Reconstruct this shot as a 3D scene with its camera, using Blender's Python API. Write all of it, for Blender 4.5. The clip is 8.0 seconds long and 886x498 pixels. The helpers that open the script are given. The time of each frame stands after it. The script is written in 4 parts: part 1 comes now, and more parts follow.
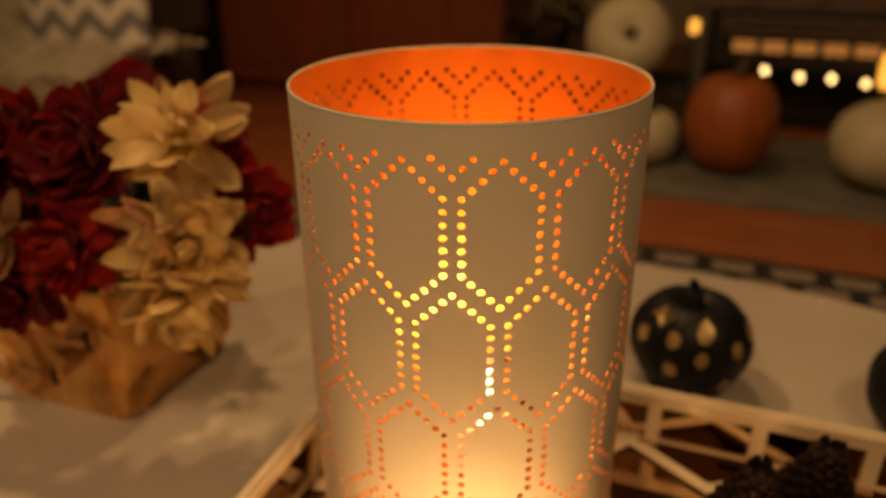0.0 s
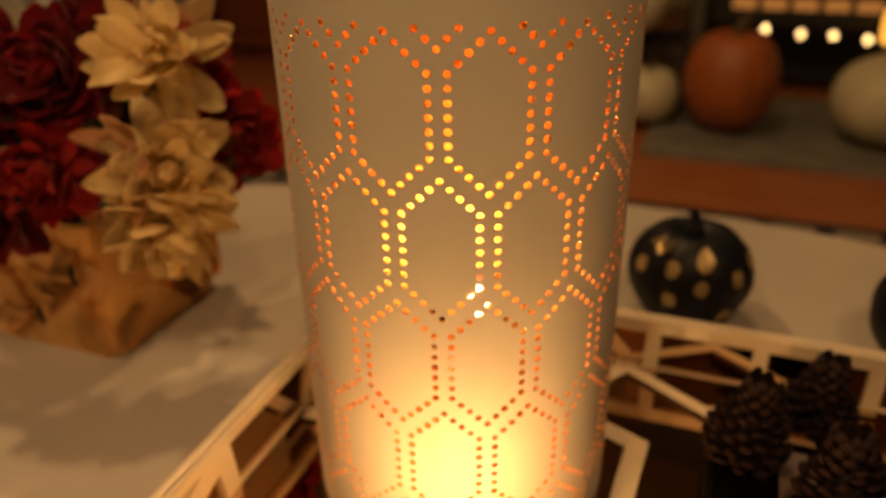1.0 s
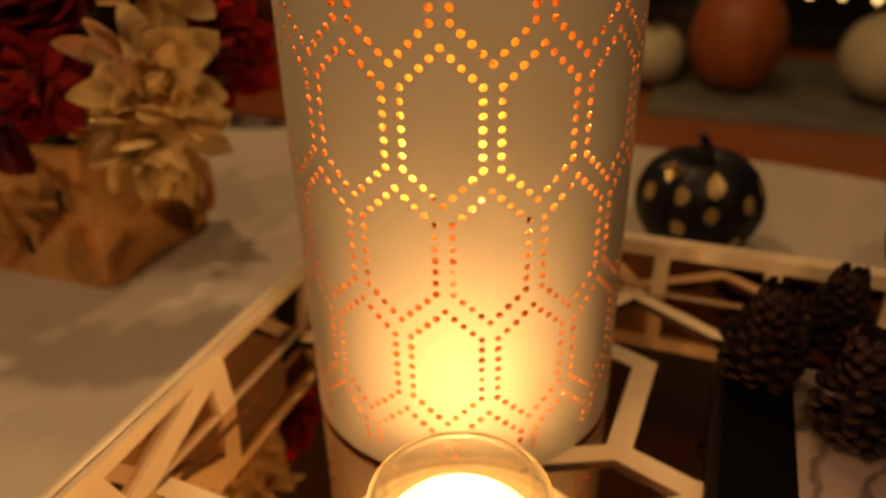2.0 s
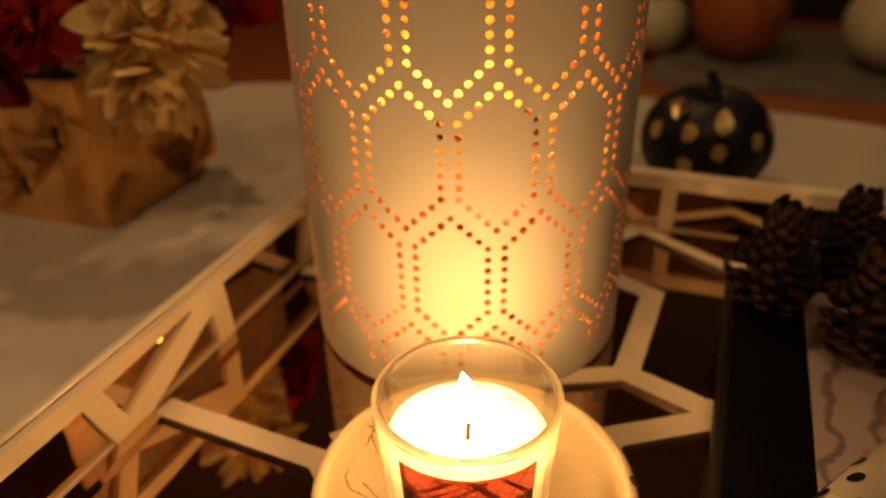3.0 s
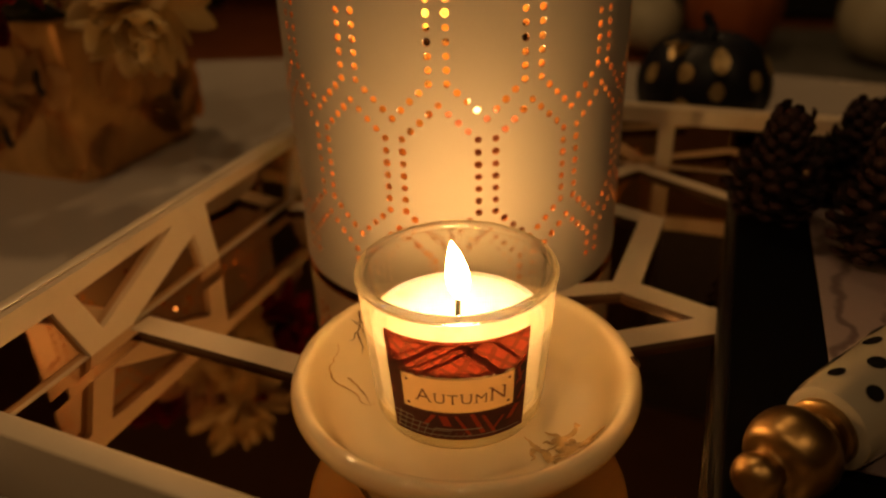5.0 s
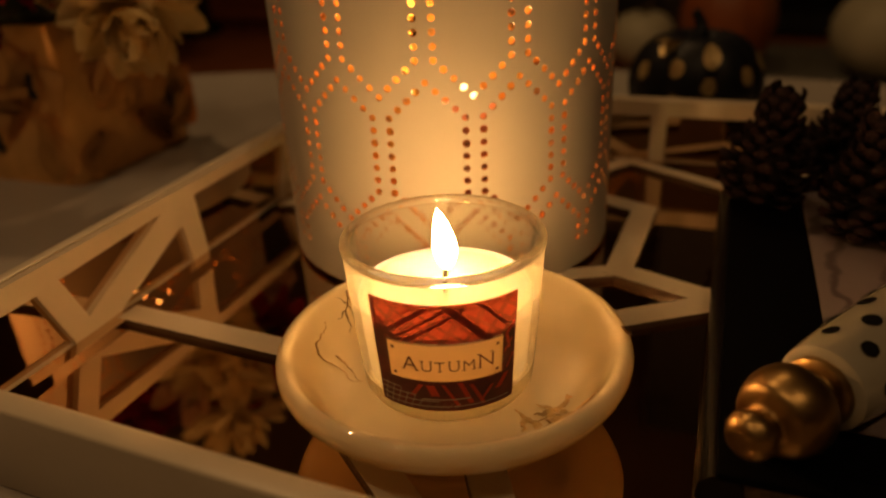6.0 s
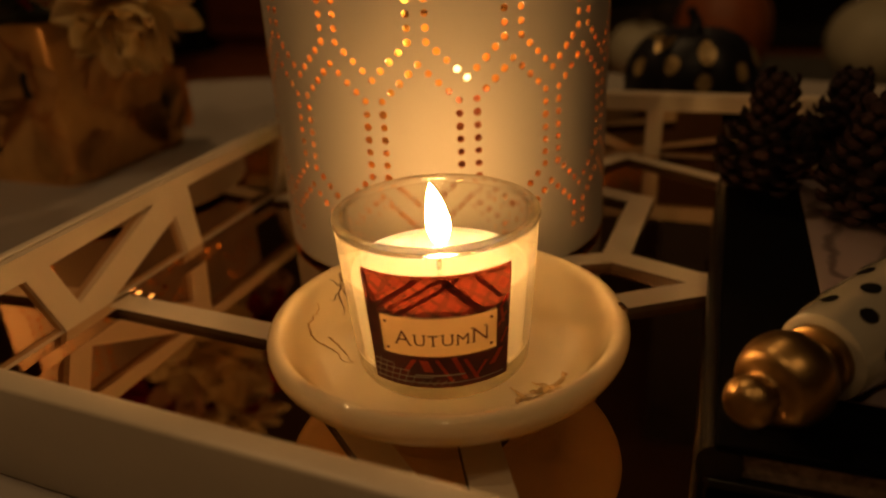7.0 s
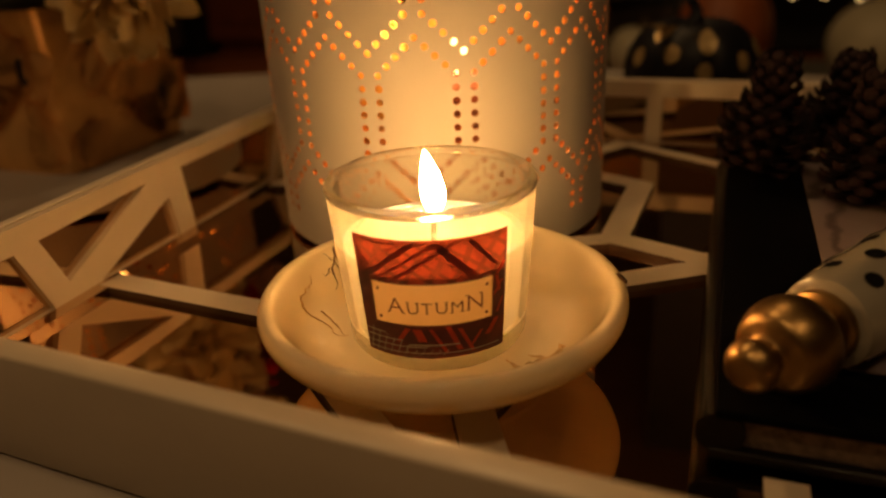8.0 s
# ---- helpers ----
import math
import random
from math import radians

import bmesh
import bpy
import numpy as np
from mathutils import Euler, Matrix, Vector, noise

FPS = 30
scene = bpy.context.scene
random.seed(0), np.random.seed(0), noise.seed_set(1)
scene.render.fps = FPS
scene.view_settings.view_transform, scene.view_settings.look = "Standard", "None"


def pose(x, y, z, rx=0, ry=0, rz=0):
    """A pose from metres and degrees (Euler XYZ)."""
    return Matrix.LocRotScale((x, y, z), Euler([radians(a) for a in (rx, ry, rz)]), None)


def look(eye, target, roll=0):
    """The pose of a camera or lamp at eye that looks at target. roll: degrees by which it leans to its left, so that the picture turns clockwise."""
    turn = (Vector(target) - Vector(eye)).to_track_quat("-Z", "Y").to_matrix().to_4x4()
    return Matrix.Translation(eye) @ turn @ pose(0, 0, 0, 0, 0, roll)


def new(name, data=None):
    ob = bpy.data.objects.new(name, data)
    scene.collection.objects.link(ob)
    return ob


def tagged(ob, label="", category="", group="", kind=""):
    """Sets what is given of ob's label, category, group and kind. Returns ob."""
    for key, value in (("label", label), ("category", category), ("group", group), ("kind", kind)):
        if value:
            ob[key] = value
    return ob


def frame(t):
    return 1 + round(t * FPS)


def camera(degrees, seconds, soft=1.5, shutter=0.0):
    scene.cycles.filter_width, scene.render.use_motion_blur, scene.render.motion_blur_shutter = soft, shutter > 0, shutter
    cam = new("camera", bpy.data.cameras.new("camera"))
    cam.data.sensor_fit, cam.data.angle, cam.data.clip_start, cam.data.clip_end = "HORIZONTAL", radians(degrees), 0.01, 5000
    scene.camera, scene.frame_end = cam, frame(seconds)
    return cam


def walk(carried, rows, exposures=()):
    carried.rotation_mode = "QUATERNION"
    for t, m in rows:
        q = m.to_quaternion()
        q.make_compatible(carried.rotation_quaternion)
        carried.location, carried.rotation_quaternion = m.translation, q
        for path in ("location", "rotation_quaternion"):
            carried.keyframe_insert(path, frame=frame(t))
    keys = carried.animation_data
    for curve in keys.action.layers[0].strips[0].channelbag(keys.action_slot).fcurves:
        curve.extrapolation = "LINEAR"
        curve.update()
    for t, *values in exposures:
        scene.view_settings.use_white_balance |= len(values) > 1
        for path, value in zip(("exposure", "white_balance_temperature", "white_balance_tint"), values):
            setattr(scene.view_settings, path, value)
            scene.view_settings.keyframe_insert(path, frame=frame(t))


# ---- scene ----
# ---- camera ----
cam = camera(61.4, 8.0, soft=2.0)
cam.data.dof.use_dof = True
cam.data.dof.focus_distance = 0.252
cam.data.dof.aperture_fstop = 6.4
ROWS = [
    (0.0, -0.0092, -0.3450, 0.3536, -24.82, 0.49, 0.38),
    (0.5, -0.0059, -0.3457, 0.3328, -25.97, 0.59, 0.14),
    (1.0, -0.0046, -0.3476, 0.3155, -26.59, 1.06, 0.10),
    (1.5, -0.0042, -0.3460, 0.2935, -27.45, 1.07, 0.20),
    (3.0, -0.0077, -0.3569, 0.2416, -29.54, 1.27, 0.14),
    (3.5, -0.0078, -0.3584, 0.2249, -29.74, 1.11, -0.12),
    (4.0, -0.0079, -0.3629, 0.2122, -28.69, 1.57, -0.16),
    (4.5, -0.0068, -0.3664, 0.2001, -28.59, 1.68, -0.02),
    (5.0, -0.0051, -0.3695, 0.1878, -27.86, 1.83, -0.27),
    (6.5, 0.0001, -0.3772, 0.1622, -25.03, 2.77, -0.65),
    (7.0, 0.0003, -0.3784, 0.1554, -24.54, 2.83, -0.75),
    (7.5, 0.0003, -0.3785, 0.1468, -24.48, 2.58, -0.79),
    (8.0, 0.0015, -0.3788, 0.1418, -23.94, 2.70, -0.65),
]
EXPOSURES = [(0.0, 0.02), (1.0, 0.06), (1.7, -0.10), (2.8, -0.30), (3.5, -0.80), (4.2, -1.12), (5.0, -1.4), (6.5, -1.55), (7.0, -1.66), (7.5, -1.58), (8.0, -1.33)]
walk(cam, [(t, pose(x, y, z, 90 + pitch, roll, yaw)) for t, x, y, z, pitch, roll, yaw in ROWS], EXPOSURES)

# ---- world and lights ----
world = bpy.data.worlds.new("night_room")
scene.world = world
world.use_nodes = True
world.node_tree.nodes["Background"].inputs[0].default_value = (0.9, 0.6, 0.4, 1)
world.node_tree.nodes["Background"].inputs[1].default_value = 0.004


def lamp(name, kind, energy, color, m, size=0.1):
    data = bpy.data.lights.new(name, kind)
    data.energy, data.color = energy, color
    if kind == "AREA":
        data.shape, data.size = "DISK", size
    else:
        data.shadow_soft_size = size
    ob = new(name, data)
    ob.matrix_world = m
    return ob


CANDLE = Vector((-0.0035, -0.152, 0.0))
CEILING_LIGHTS = [(-0.66, 0.62, 1.604), (0.02, 0.86, 1.604)]
for (lx, ly, lz), watts in zip(CEILING_LIGHTS, (10.5, 6.5)):
    lamp("ceiling_lamp_light", "AREA", watts, (1.0, 0.57, 0.23), look((lx, ly, lz - 0.019), (lx * 0.4, 0.2, 0)), 0.08)
SPOTS = [(-0.75, -0.75, 1.690), (-0.10, -1.15, 1.690), (0.40, -0.90, 1.690)]
for spot, watts in zip(SPOTS, (8.5, 4.5, 6.8)):
    lamp("recessed_spot_light", "AREA", watts, (1.0, 0.60, 0.26), look(spot, (spot[0] * 0.5, 0.1, 0.0)), 0.075)

# ---- materials ----
def mat(name, base, rough=0.5, metal=0.0, scale=30.0, vary=0.12, bump=0.0, bump_scale=200.0, rough_vary=0.1, base2=None, **extra):
    """A surface with variation at two scales, a little relief and uneven gloss."""
    m = bpy.data.materials.new(name)
    m.use_nodes = True
    nt = m.node_tree
    n, l = nt.nodes, nt.links
    b = n["Principled BSDF"]
    tc = n.new("ShaderNodeTexCoord")
    n1 = n.new("ShaderNodeTexNoise")
    n1.inputs["Scale"].default_value, n1.inputs["Detail"].default_value = scale, 6
    n2 = n.new("ShaderNodeTexNoise")
    n2.inputs["Scale"].default_value, n2.inputs["Detail"].default_value = bump_scale, 3
    l.new(tc.outputs["Object"], n1.inputs["Vector"])
    l.new(tc.outputs["Object"], n2.inputs["Vector"])
    ramp = n.new("ShaderNodeValToRGB")
    c2 = base2 or tuple(max(0.0, c * (1 - vary * 2)) for c in base)
    ramp.color_ramp.elements[0].position, ramp.color_ramp.elements[1].position = 0.33, 0.66
    ramp.color_ramp.elements[0].color, ramp.color_ramp.elements[1].color = (*c2, 1), (*base, 1)
    l.new(n1.outputs["Fac"], ramp.inputs["Fac"])
    fine = n.new("ShaderNodeMix")
    fine.data_type, fine.blend_type = "RGBA", "MULTIPLY"
    fine.inputs["Factor"].default_value = vary
    l.new(ramp.outputs["Color"], fine.inputs["A"])
    l.new(n2.outputs["Fac"], fine.inputs["B"])
    l.new(fine.outputs["Result"], b.inputs["Base Color"])
    rr = n.new("ShaderNodeMapRange")
    rr.inputs["To Min"].default_value, rr.inputs["To Max"].default_value = max(0.01, rough - rough_vary), min(1, rough + rough_vary)
    l.new(n1.outputs["Fac"], rr.inputs["Value"])
    l.new(rr.outputs["Result"], b.inputs["Roughness"])
    b.inputs["Metallic"].default_value = metal
    if bump:
        bp = n.new("ShaderNodeBump")
        bp.inputs["Strength"].default_value, bp.inputs["Distance"].default_value = bump, 0.001
        l.new(n2.outputs["Fac"], bp.inputs["Height"])
        l.new(bp.outputs["Normal"], b.inputs["Normal"])
    for key, value in extra.items():
        b.inputs[key.replace("_", " ")].default_value = value
    return m


def glow(name, color, strength):
    m = bpy.data.materials.new(name)
    m.use_nodes = True
    nt = m.node_tree
    nt.nodes.remove(nt.nodes["Principled BSDF"])
    e = nt.nodes.new("ShaderNodeEmission")
    e.inputs[0].default_value, e.inputs[1].default_value = (*color, 1), strength
    nt.links.new(e.outputs[0], nt.nodes["Material Output"].inputs[0])
    return m


def glass_mat(name, ior, clear, haze=0.0):
    """Thin clear glass: most light passes straight on, the rest bends and glints."""
    m = bpy.data.materials.new(name)
    m.use_nodes = True
    n, l = m.node_tree.nodes, m.node_tree.links
    b = n["Principled BSDF"]
    b.inputs["Base Color"].default_value = (1, 0.98, 0.93, 1)
    b.inputs["Transmission Weight"].default_value = 1
    b.inputs["Roughness"].default_value, b.inputs["IOR"].default_value = 0.0, ior
    t = n.new("ShaderNodeBsdfTransparent")
    t.inputs[0].default_value = (0.97, 0.97, 0.94, 1)
    a = n.new("ShaderNodeMixShader")
    a.inputs[0].default_value = clear
    l.new(b.outputs[0], a.inputs[1])
    l.new(t.outputs[0], a.inputs[2])
    h, c = n.new("ShaderNodeBsdfTranslucent"), n.new("ShaderNodeMixShader")
    h.inputs[0].default_value, c.inputs[0].default_value = (1.0, 0.90, 0.62, 1), haze
    l.new(a.outputs[0], c.inputs[1])
    l.new(h.outputs[0], c.inputs[2])
    l.new(c.outputs[0], n["Material Output"].inputs[0])
    return m


def solid_glass(name):
    m = bpy.data.materials.new(name)
    m.use_nodes = True
    b = m.node_tree.nodes["Principled BSDF"]
    b.inputs["Base Color"].default_value = (1, 0.98, 0.95, 1)
    b.inputs["Transmission Weight"].default_value = 1
    b.inputs["Roughness"].default_value, b.inputs["IOR"].default_value = 0.04, 1.5
    return m


def let_light_through(m, share, color):
    """Thin or waxy matter: part of the light passes and scatters out on the far side."""
    n, l = m.node_tree.nodes, m.node_tree.links
    t = n.new("ShaderNodeBsdfTranslucent")
    t.inputs["Color"].default_value = (*color, 1)
    mx = n.new("ShaderNodeMixShader")
    mx.inputs[0].default_value = share
    l.new(n["Principled BSDF"].outputs[0], mx.inputs[1])
    l.new(t.outputs[0], mx.inputs[2])
    l.new(mx.outputs[0], n["Material Output"].inputs[0])
    return m


WHITE_SHELL = mat("white_painted_metal", (0.50, 0.475, 0.41), 0.8, scale=14, vary=0.03, bump=0.04, bump_scale=900, rough_vary=0.08, Specular_IOR_Level=0.12)
COPPER_IN = mat("orange_copper_lining", (0.76, 0.37, 0.075), 0.36, metal=0.82, scale=25, vary=0.06, bump=0.03, bump_scale=500)
HOLE_EDGE = mat("hole_edge", (0.62, 0.27, 0.08), 0.4, metal=0.4, scale=80)
CERAMIC = let_light_through(mat("glazed_ivory_ceramic", (0.98, 0.84, 0.54), 0.04, scale=18, vary=0.03, rough_vary=0.01, Coat_Weight=1.0, Coat_IOR=1.8, Specular_IOR_Level=0.8), 0.28, (0.98, 0.80, 0.48))
GOLD_VEIN = mat("gold_brown_glaze", (0.95, 0.62, 0.24), 0.4, scale=120, vary=0.3)
VEIN = mat("brown_glaze_vein", (0.24, 0.12, 0.05), 0.25, scale=120, vary=0.3)
GLASS = glass_mat("clear_glass", 1.13, 0.40, 0.08)
RIM_GLASS = glass_mat("rim_glass", 1.45, 0.10)
THICK_GLASS = solid_glass("thick_glass")
WAX = let_light_through(mat("ivory_wax", (0.998, 0.975, 0.87), 0.45, scale=40, vary=0.005, Subsurface_Weight=1.0, Subsurface_Scale=0.013, Subsurface_Radius=(1.0, 0.85, 0.6)), 0.32, (1.0, 0.94, 0.80))
DARK_WAX = mat("russet_wax", (0.30, 0.085, 0.04), 0.5, scale=40, vary=0.05)
WICK = mat("charred_wick", (0.02, 0.015, 0.01), 0.9, scale=300)
FLAME = glow("flame", (1.0, 0.495, 0.160), 600)
INNER_FLAME = glow("inner_flame", (1.0, 0.60, 0.21), 760)
LABEL_RED = mat("autumn_red_print", (0.27, 0.040, 0.026), 0.4, scale=95, vary=0.25, base2=(0.10, 0.018, 0.018), bump_scale=300)
LEAF_RED = mat("red_leaf_print", (0.70, 0.075, 0.03), 0.4, scale=200, vary=0.2)
LABEL_DARK = mat("dark_plaid_print", (0.085, 0.028, 0.035), 0.45, scale=140, vary=0.2, base2=(0.20, 0.035, 0.035))
LABEL_CREAM = mat("cream_paper", (0.92, 0.70, 0.42), 0.5, scale=60, vary=0.06)
LABEL_FADED = mat("pale_thread_print", (0.50, 0.40, 0.32), 0.5, scale=80)
INK = mat("brown_ink", (0.20, 0.055, 0.03), 0.5, scale=80)
MIRROR = mat("smoked_mirror", (0.68, 0.51, 0.35), 0.012, metal=1.0, scale=6, vary=0.03, rough_vary=0.004)
TRAY_WHITE = mat("tray_white_lacquer", (0.57, 0.48, 0.35), 0.32, scale=22, vary=0.05, bump=0.06, bump_scale=350)
LATH_SIDE_SHADE = mat("shaded_lath_side", (0.10, 0.055, 0.03), 0.25, scale=30, vary=0.2)
TABLE_WHITE = mat("white_gloss_tabletop", (0.49, 0.44, 0.39), 0.24, scale=5, vary=0.05, bump=0.02, bump_scale=150)
BLACK = mat("black_lacquer", (0.0015, 0.0015, 0.002), 0.7, scale=30, vary=0.2, Specular_IOR_Level=0.03)
PAGES = mat("cream_book_pages", (0.20, 0.14, 0.10), 0.8, scale=400, vary=0.3, bump=0.3, bump_scale=700)
BLACK_GLOSS = mat("black_gloss_edge", (0.005, 0.004, 0.004), 0.22, scale=20, vary=0.2, Specular_IOR_Level=0.3)
BLACK_MATTE = mat("black_painted_clay", (0.006, 0.007, 0.013), 0.5, scale=40, vary=0.2, bump=0.2, bump_scale=160, Specular_IOR_Level=0.25)
GOLD_PAINT = mat("gold_paint_dot", (0.62, 0.45, 0.20), 0.42, metal=0.5, scale=120, vary=0.2, bump=0.2)
GOLD = mat("brushed_gold", (0.36, 0.225, 0.085), 0.36, metal=1.0, scale=50, vary=0.15, bump=0.08, bump_scale=400)
GOLD_VASE = mat("gold_leaf_ceramic", (0.95, 0.52, 0.16), 0.24, metal=0.30, scale=22, vary=0.2, bump=0.05, bump_scale=60)
HANDLE_WHITE = mat("ivory_enamel", (0.30, 0.27, 0.21), 0.18, scale=30, vary=0.03, Coat_Weight=0.4)
DOT_BLACK = mat("black_enamel_dot", (0.008, 0.008, 0.008), 0.25, scale=60)
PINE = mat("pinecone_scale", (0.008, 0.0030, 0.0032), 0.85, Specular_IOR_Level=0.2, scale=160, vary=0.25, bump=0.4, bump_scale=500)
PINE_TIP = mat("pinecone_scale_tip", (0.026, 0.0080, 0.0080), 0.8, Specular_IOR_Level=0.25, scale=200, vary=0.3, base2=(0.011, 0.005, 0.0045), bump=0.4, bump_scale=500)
RED_PETAL = mat("burgundy_silk_petal", (0.34, 0.010, 0.022), 0.65, scale=60, vary=0.25, bump=0.3, bump_scale=350, Sheen_Weight=0.2)
RED_BRIGHT = mat("crimson_silk_petal", (0.66, 0.030, 0.030), 0.65, scale=60, vary=0.25, bump=0.3, bump_scale=350, Sheen_Weight=0.2)
CREAM_PETAL = mat("cream_silk_petal", (0.90, 0.78, 0.48), 0.7, scale=45, vary=0.12, bump=0.3, bump_scale=350)
PALE_PETAL = mat("pale_pink_silk_petal", (0.74, 0.50, 0.32), 0.7, scale=45, vary=0.12, bump=0.3, bump_scale=350)
LEAF = mat("dark_green_silk_leaf", (0.025, 0.035, 0.016), 0.6, scale=60, vary=0.2)
ORANGE_SKIN = mat("orange_pumpkin_skin", (0.32, 0.085, 0.018), 0.55, scale=12, vary=0.12, bump=0.2, bump_scale=60)
WHITE_SKIN = mat("white_pumpkin_skin", (0.50, 0.46, 0.32), 0.55, scale=12, vary=0.08, bump=0.15, bump_scale=60)
STEM = mat("dry_stem", (0.13, 0.085, 0.04), 0.85, scale=60, vary=0.3, bump=0.4)
HEARTH = mat("grey_slate_hearth", (0.17, 0.16, 0.14), 0.6, scale=9, vary=0.2, bump=0.3, bump_scale=80)
SOOT = mat("black_firebox", (0.012, 0.011, 0.010), 0.8, scale=10, vary=0.2)
BRICK = mat("dark_brown_brick", (0.15, 0.10, 0.08), 0.85, scale=30, vary=0.25, bump=0.4, bump_scale=90)
MORTAR = mat("grey_mortar", (0.12, 0.10, 0.09), 0.95, scale=40, vary=0.2)
PLASTER = mat("tan_wall_paint", (0.55, 0.44, 0.32), 0.85, scale=6, vary=0.06, bump=0.1, bump_scale=120)
FLEECE = mat("cream_fleece", (0.92, 0.86, 0.70), 0.95, scale=40, vary=0.2, bump=0.6, bump_scale=90)
SOFA = mat("brown_upholstery", (0.10, 0.075, 0.06), 0.9, scale=50, vary=0.2, bump=0.4)
CHEV_GREY = mat("grey_blue_cotton", (0.24, 0.24, 0.27), 0.9, scale=70, vary=0.12, bump=0.3)
CHEV_WHITE = mat("white_cotton", (0.80, 0.76, 0.70), 0.9, scale=70, vary=0.08, bump=0.3)
for petal_mat, tone in ((RED_PETAL, (0.30, 0.01, 0.02)), (RED_BRIGHT, (0.45, 0.02, 0.02)), (CREAM_PETAL, (0.92, 0.77, 0.45)), (PALE_PETAL, (0.66, 0.42, 0.26))):
    let_light_through(petal_mat, 0.55, tone)
BULB = glow("fairy_light_glow", (1.0, 0.60, 0.22), 4.5)
LOUVRE_GLINT = glow("louvre_glint_glow", (1.0, 0.36, 0.075), 0.36)
LANTERN = glow("amber_lantern_glow", (1.0, 0.40, 0.05), 1.6)
RUG_BLACK = mat("black_wool_rug", (0.022, 0.020, 0.020), 0.95, scale=60, vary=0.3, bump=0.6, bump_scale=200)
RUG_GREY = mat("grey_wool_rug", (0.30, 0.25, 0.21), 0.95, scale=60, vary=0.2, bump=0.6, bump_scale=200)
BARK = mat("dark_twig", (0.05, 0.032, 0.022), 0.9, scale=80, vary=0.3)
CORD = mat("dark_cord", (0.02, 0.02, 0.02), 0.7)


def wood(name, c1, c2, rough, scale=(1.2, 14, 14)):
    m = mat(name, c1, rough, base2=c2, scale=5, vary=0.15, bump=0.08, bump_scale=90)
    n, l = m.node_tree.nodes, m.node_tree.links
    mp = n.new("ShaderNodeMapping")
    mp.inputs["Scale"].default_value = scale
    tc = next(x for x in n if x.type == "TEX_COORD")
    l.new(tc.outputs["Object"], mp.inputs["Vector"])
    for x in n:
        if x.type == "TEX_NOISE":
            l.new(mp.outputs["Vector"], x.inputs["Vector"])
    return m


FLOOR_WOOD = wood("red_oak_floor", (0.34, 0.115, 0.04), (0.22, 0.065, 0.022), 0.35)
CABINET_WOOD = wood("reddish_cherry_wood", (0.20, 0.054, 0.019), (0.13, 0.033, 0.012), 0.4, (14, 14, 1.5))


def marble():
    m = mat("grey_marble_print", (0.19, 0.145, 0.145), 0.45, scale=14, vary=0.1, base2=(0.15, 0.12, 0.12))
    n, l = m.node_tree.nodes, m.node_tree.links
    w = n.new("ShaderNodeTexWave")
    w.inputs["Scale"].default_value, w.inputs["Distortion"].default_value, w.inputs["Detail"].default_value = 12, 14, 4
    tc = next(x for x in n if x.type == "TEX_COORD")
    l.new(tc.outputs["Object"], w.inputs["Vector"])
    r = n.new("ShaderNodeValToRGB")
    r.color_ramp.elements[0].position, r.color_ramp.elements[1].position = 0.0, 0.16
    r.color_ramp.elements[0].color, r.color_ramp.elements[1].color = (0.16, 0.10, 0.10, 1), (1, 1, 1, 1)
    l.new(w.outputs["Fac"], r.inputs["Fac"])
    mx = n.new("ShaderNodeMix")
    mx.data_type, mx.blend_type = "RGBA", "MULTIPLY"
    mx.inputs["Factor"].default_value = 0.8
    b = n["Principled BSDF"]
    src = b.inputs["Base Color"].links[0].from_socket
    l.new(src, mx.inputs["A"])
    l.new(r.outputs["Color"], mx.inputs["B"])
    l.new(mx.outputs["Result"], b.inputs["Base Color"])
    return m


MARBLE = marble()


def plaid():
    """Autumn print: red and dark blotches crossed by dark twill lines."""
    m = LABEL_RED
    n, l = m.node_tree.nodes, m.node_tree.links
    b = n["Principled BSDF"]
    tc = next(x for x in n if x.type == "TEX_COORD")
    src = b.inputs["Base Color"].links[0].from_socket
    for angle, sc in ((0.9, 75), (-0.5, 55)):
        mp = n.new("ShaderNodeMapping")
        mp.inputs["Rotation"].default_value = (0, angle, 0)
        l.new(tc.outputs["Object"], mp.inputs["Vector"])
        w = n.new("ShaderNodeTexWave")
        w.inputs["Scale"].default_value, w.inputs["Distortion"].default_value, w.inputs["Detail"].default_value = sc, 3, 3
        l.new(mp.outputs["Vector"], w.inputs["Vector"])
        r = n.new("ShaderNodeValToRGB")
        r.color_ramp.elements[0].position, r.color_ramp.elements[1].position = 0.12, 0.34
        r.color_ramp.elements[0].color = (0.06, 0.04, 0.05, 1)
        l.new(w.outputs["Fac"], r.inputs["Fac"])
        mx = n.new("ShaderNodeMix")
        mx.data_type, mx.blend_type = "RGBA", "MULTIPLY"
        mx.inputs["Factor"].default_value = 0.9
        l.new(src, mx.inputs["A"])
        l.new(r.outputs["Color"], mx.inputs["B"])
        src = mx.outputs["Result"]
    l.new(src, b.inputs["Base Color"])


plaid()
let_light_through(LABEL_RED, 0.07, (0.70, 0.12, 0.05))
let_light_through(LEAF_RED, 0.4, (0.85, 0.12, 0.05))
let_light_through(LABEL_CREAM, 0.45, (1.0, 0.74, 0.42))
let_light_through(LABEL_DARK, 0.3, (0.22, 0.05, 0.04))


# ---- building helpers ----
def mesh_from(bm, name, materials, smooth=True):
    me = bpy.data.meshes.new(name)
    bmesh.ops.recalc_face_normals(bm, faces=bm.faces)
    bm.to_mesh(me)
    bm.free()
    for m in materials if isinstance(materials, (list, tuple)) else [materials]:
        me.materials.append(m)
    if smooth:
        me.shade_smooth()
        me.set_sharp_from_angle(angle=radians(38))
    return me


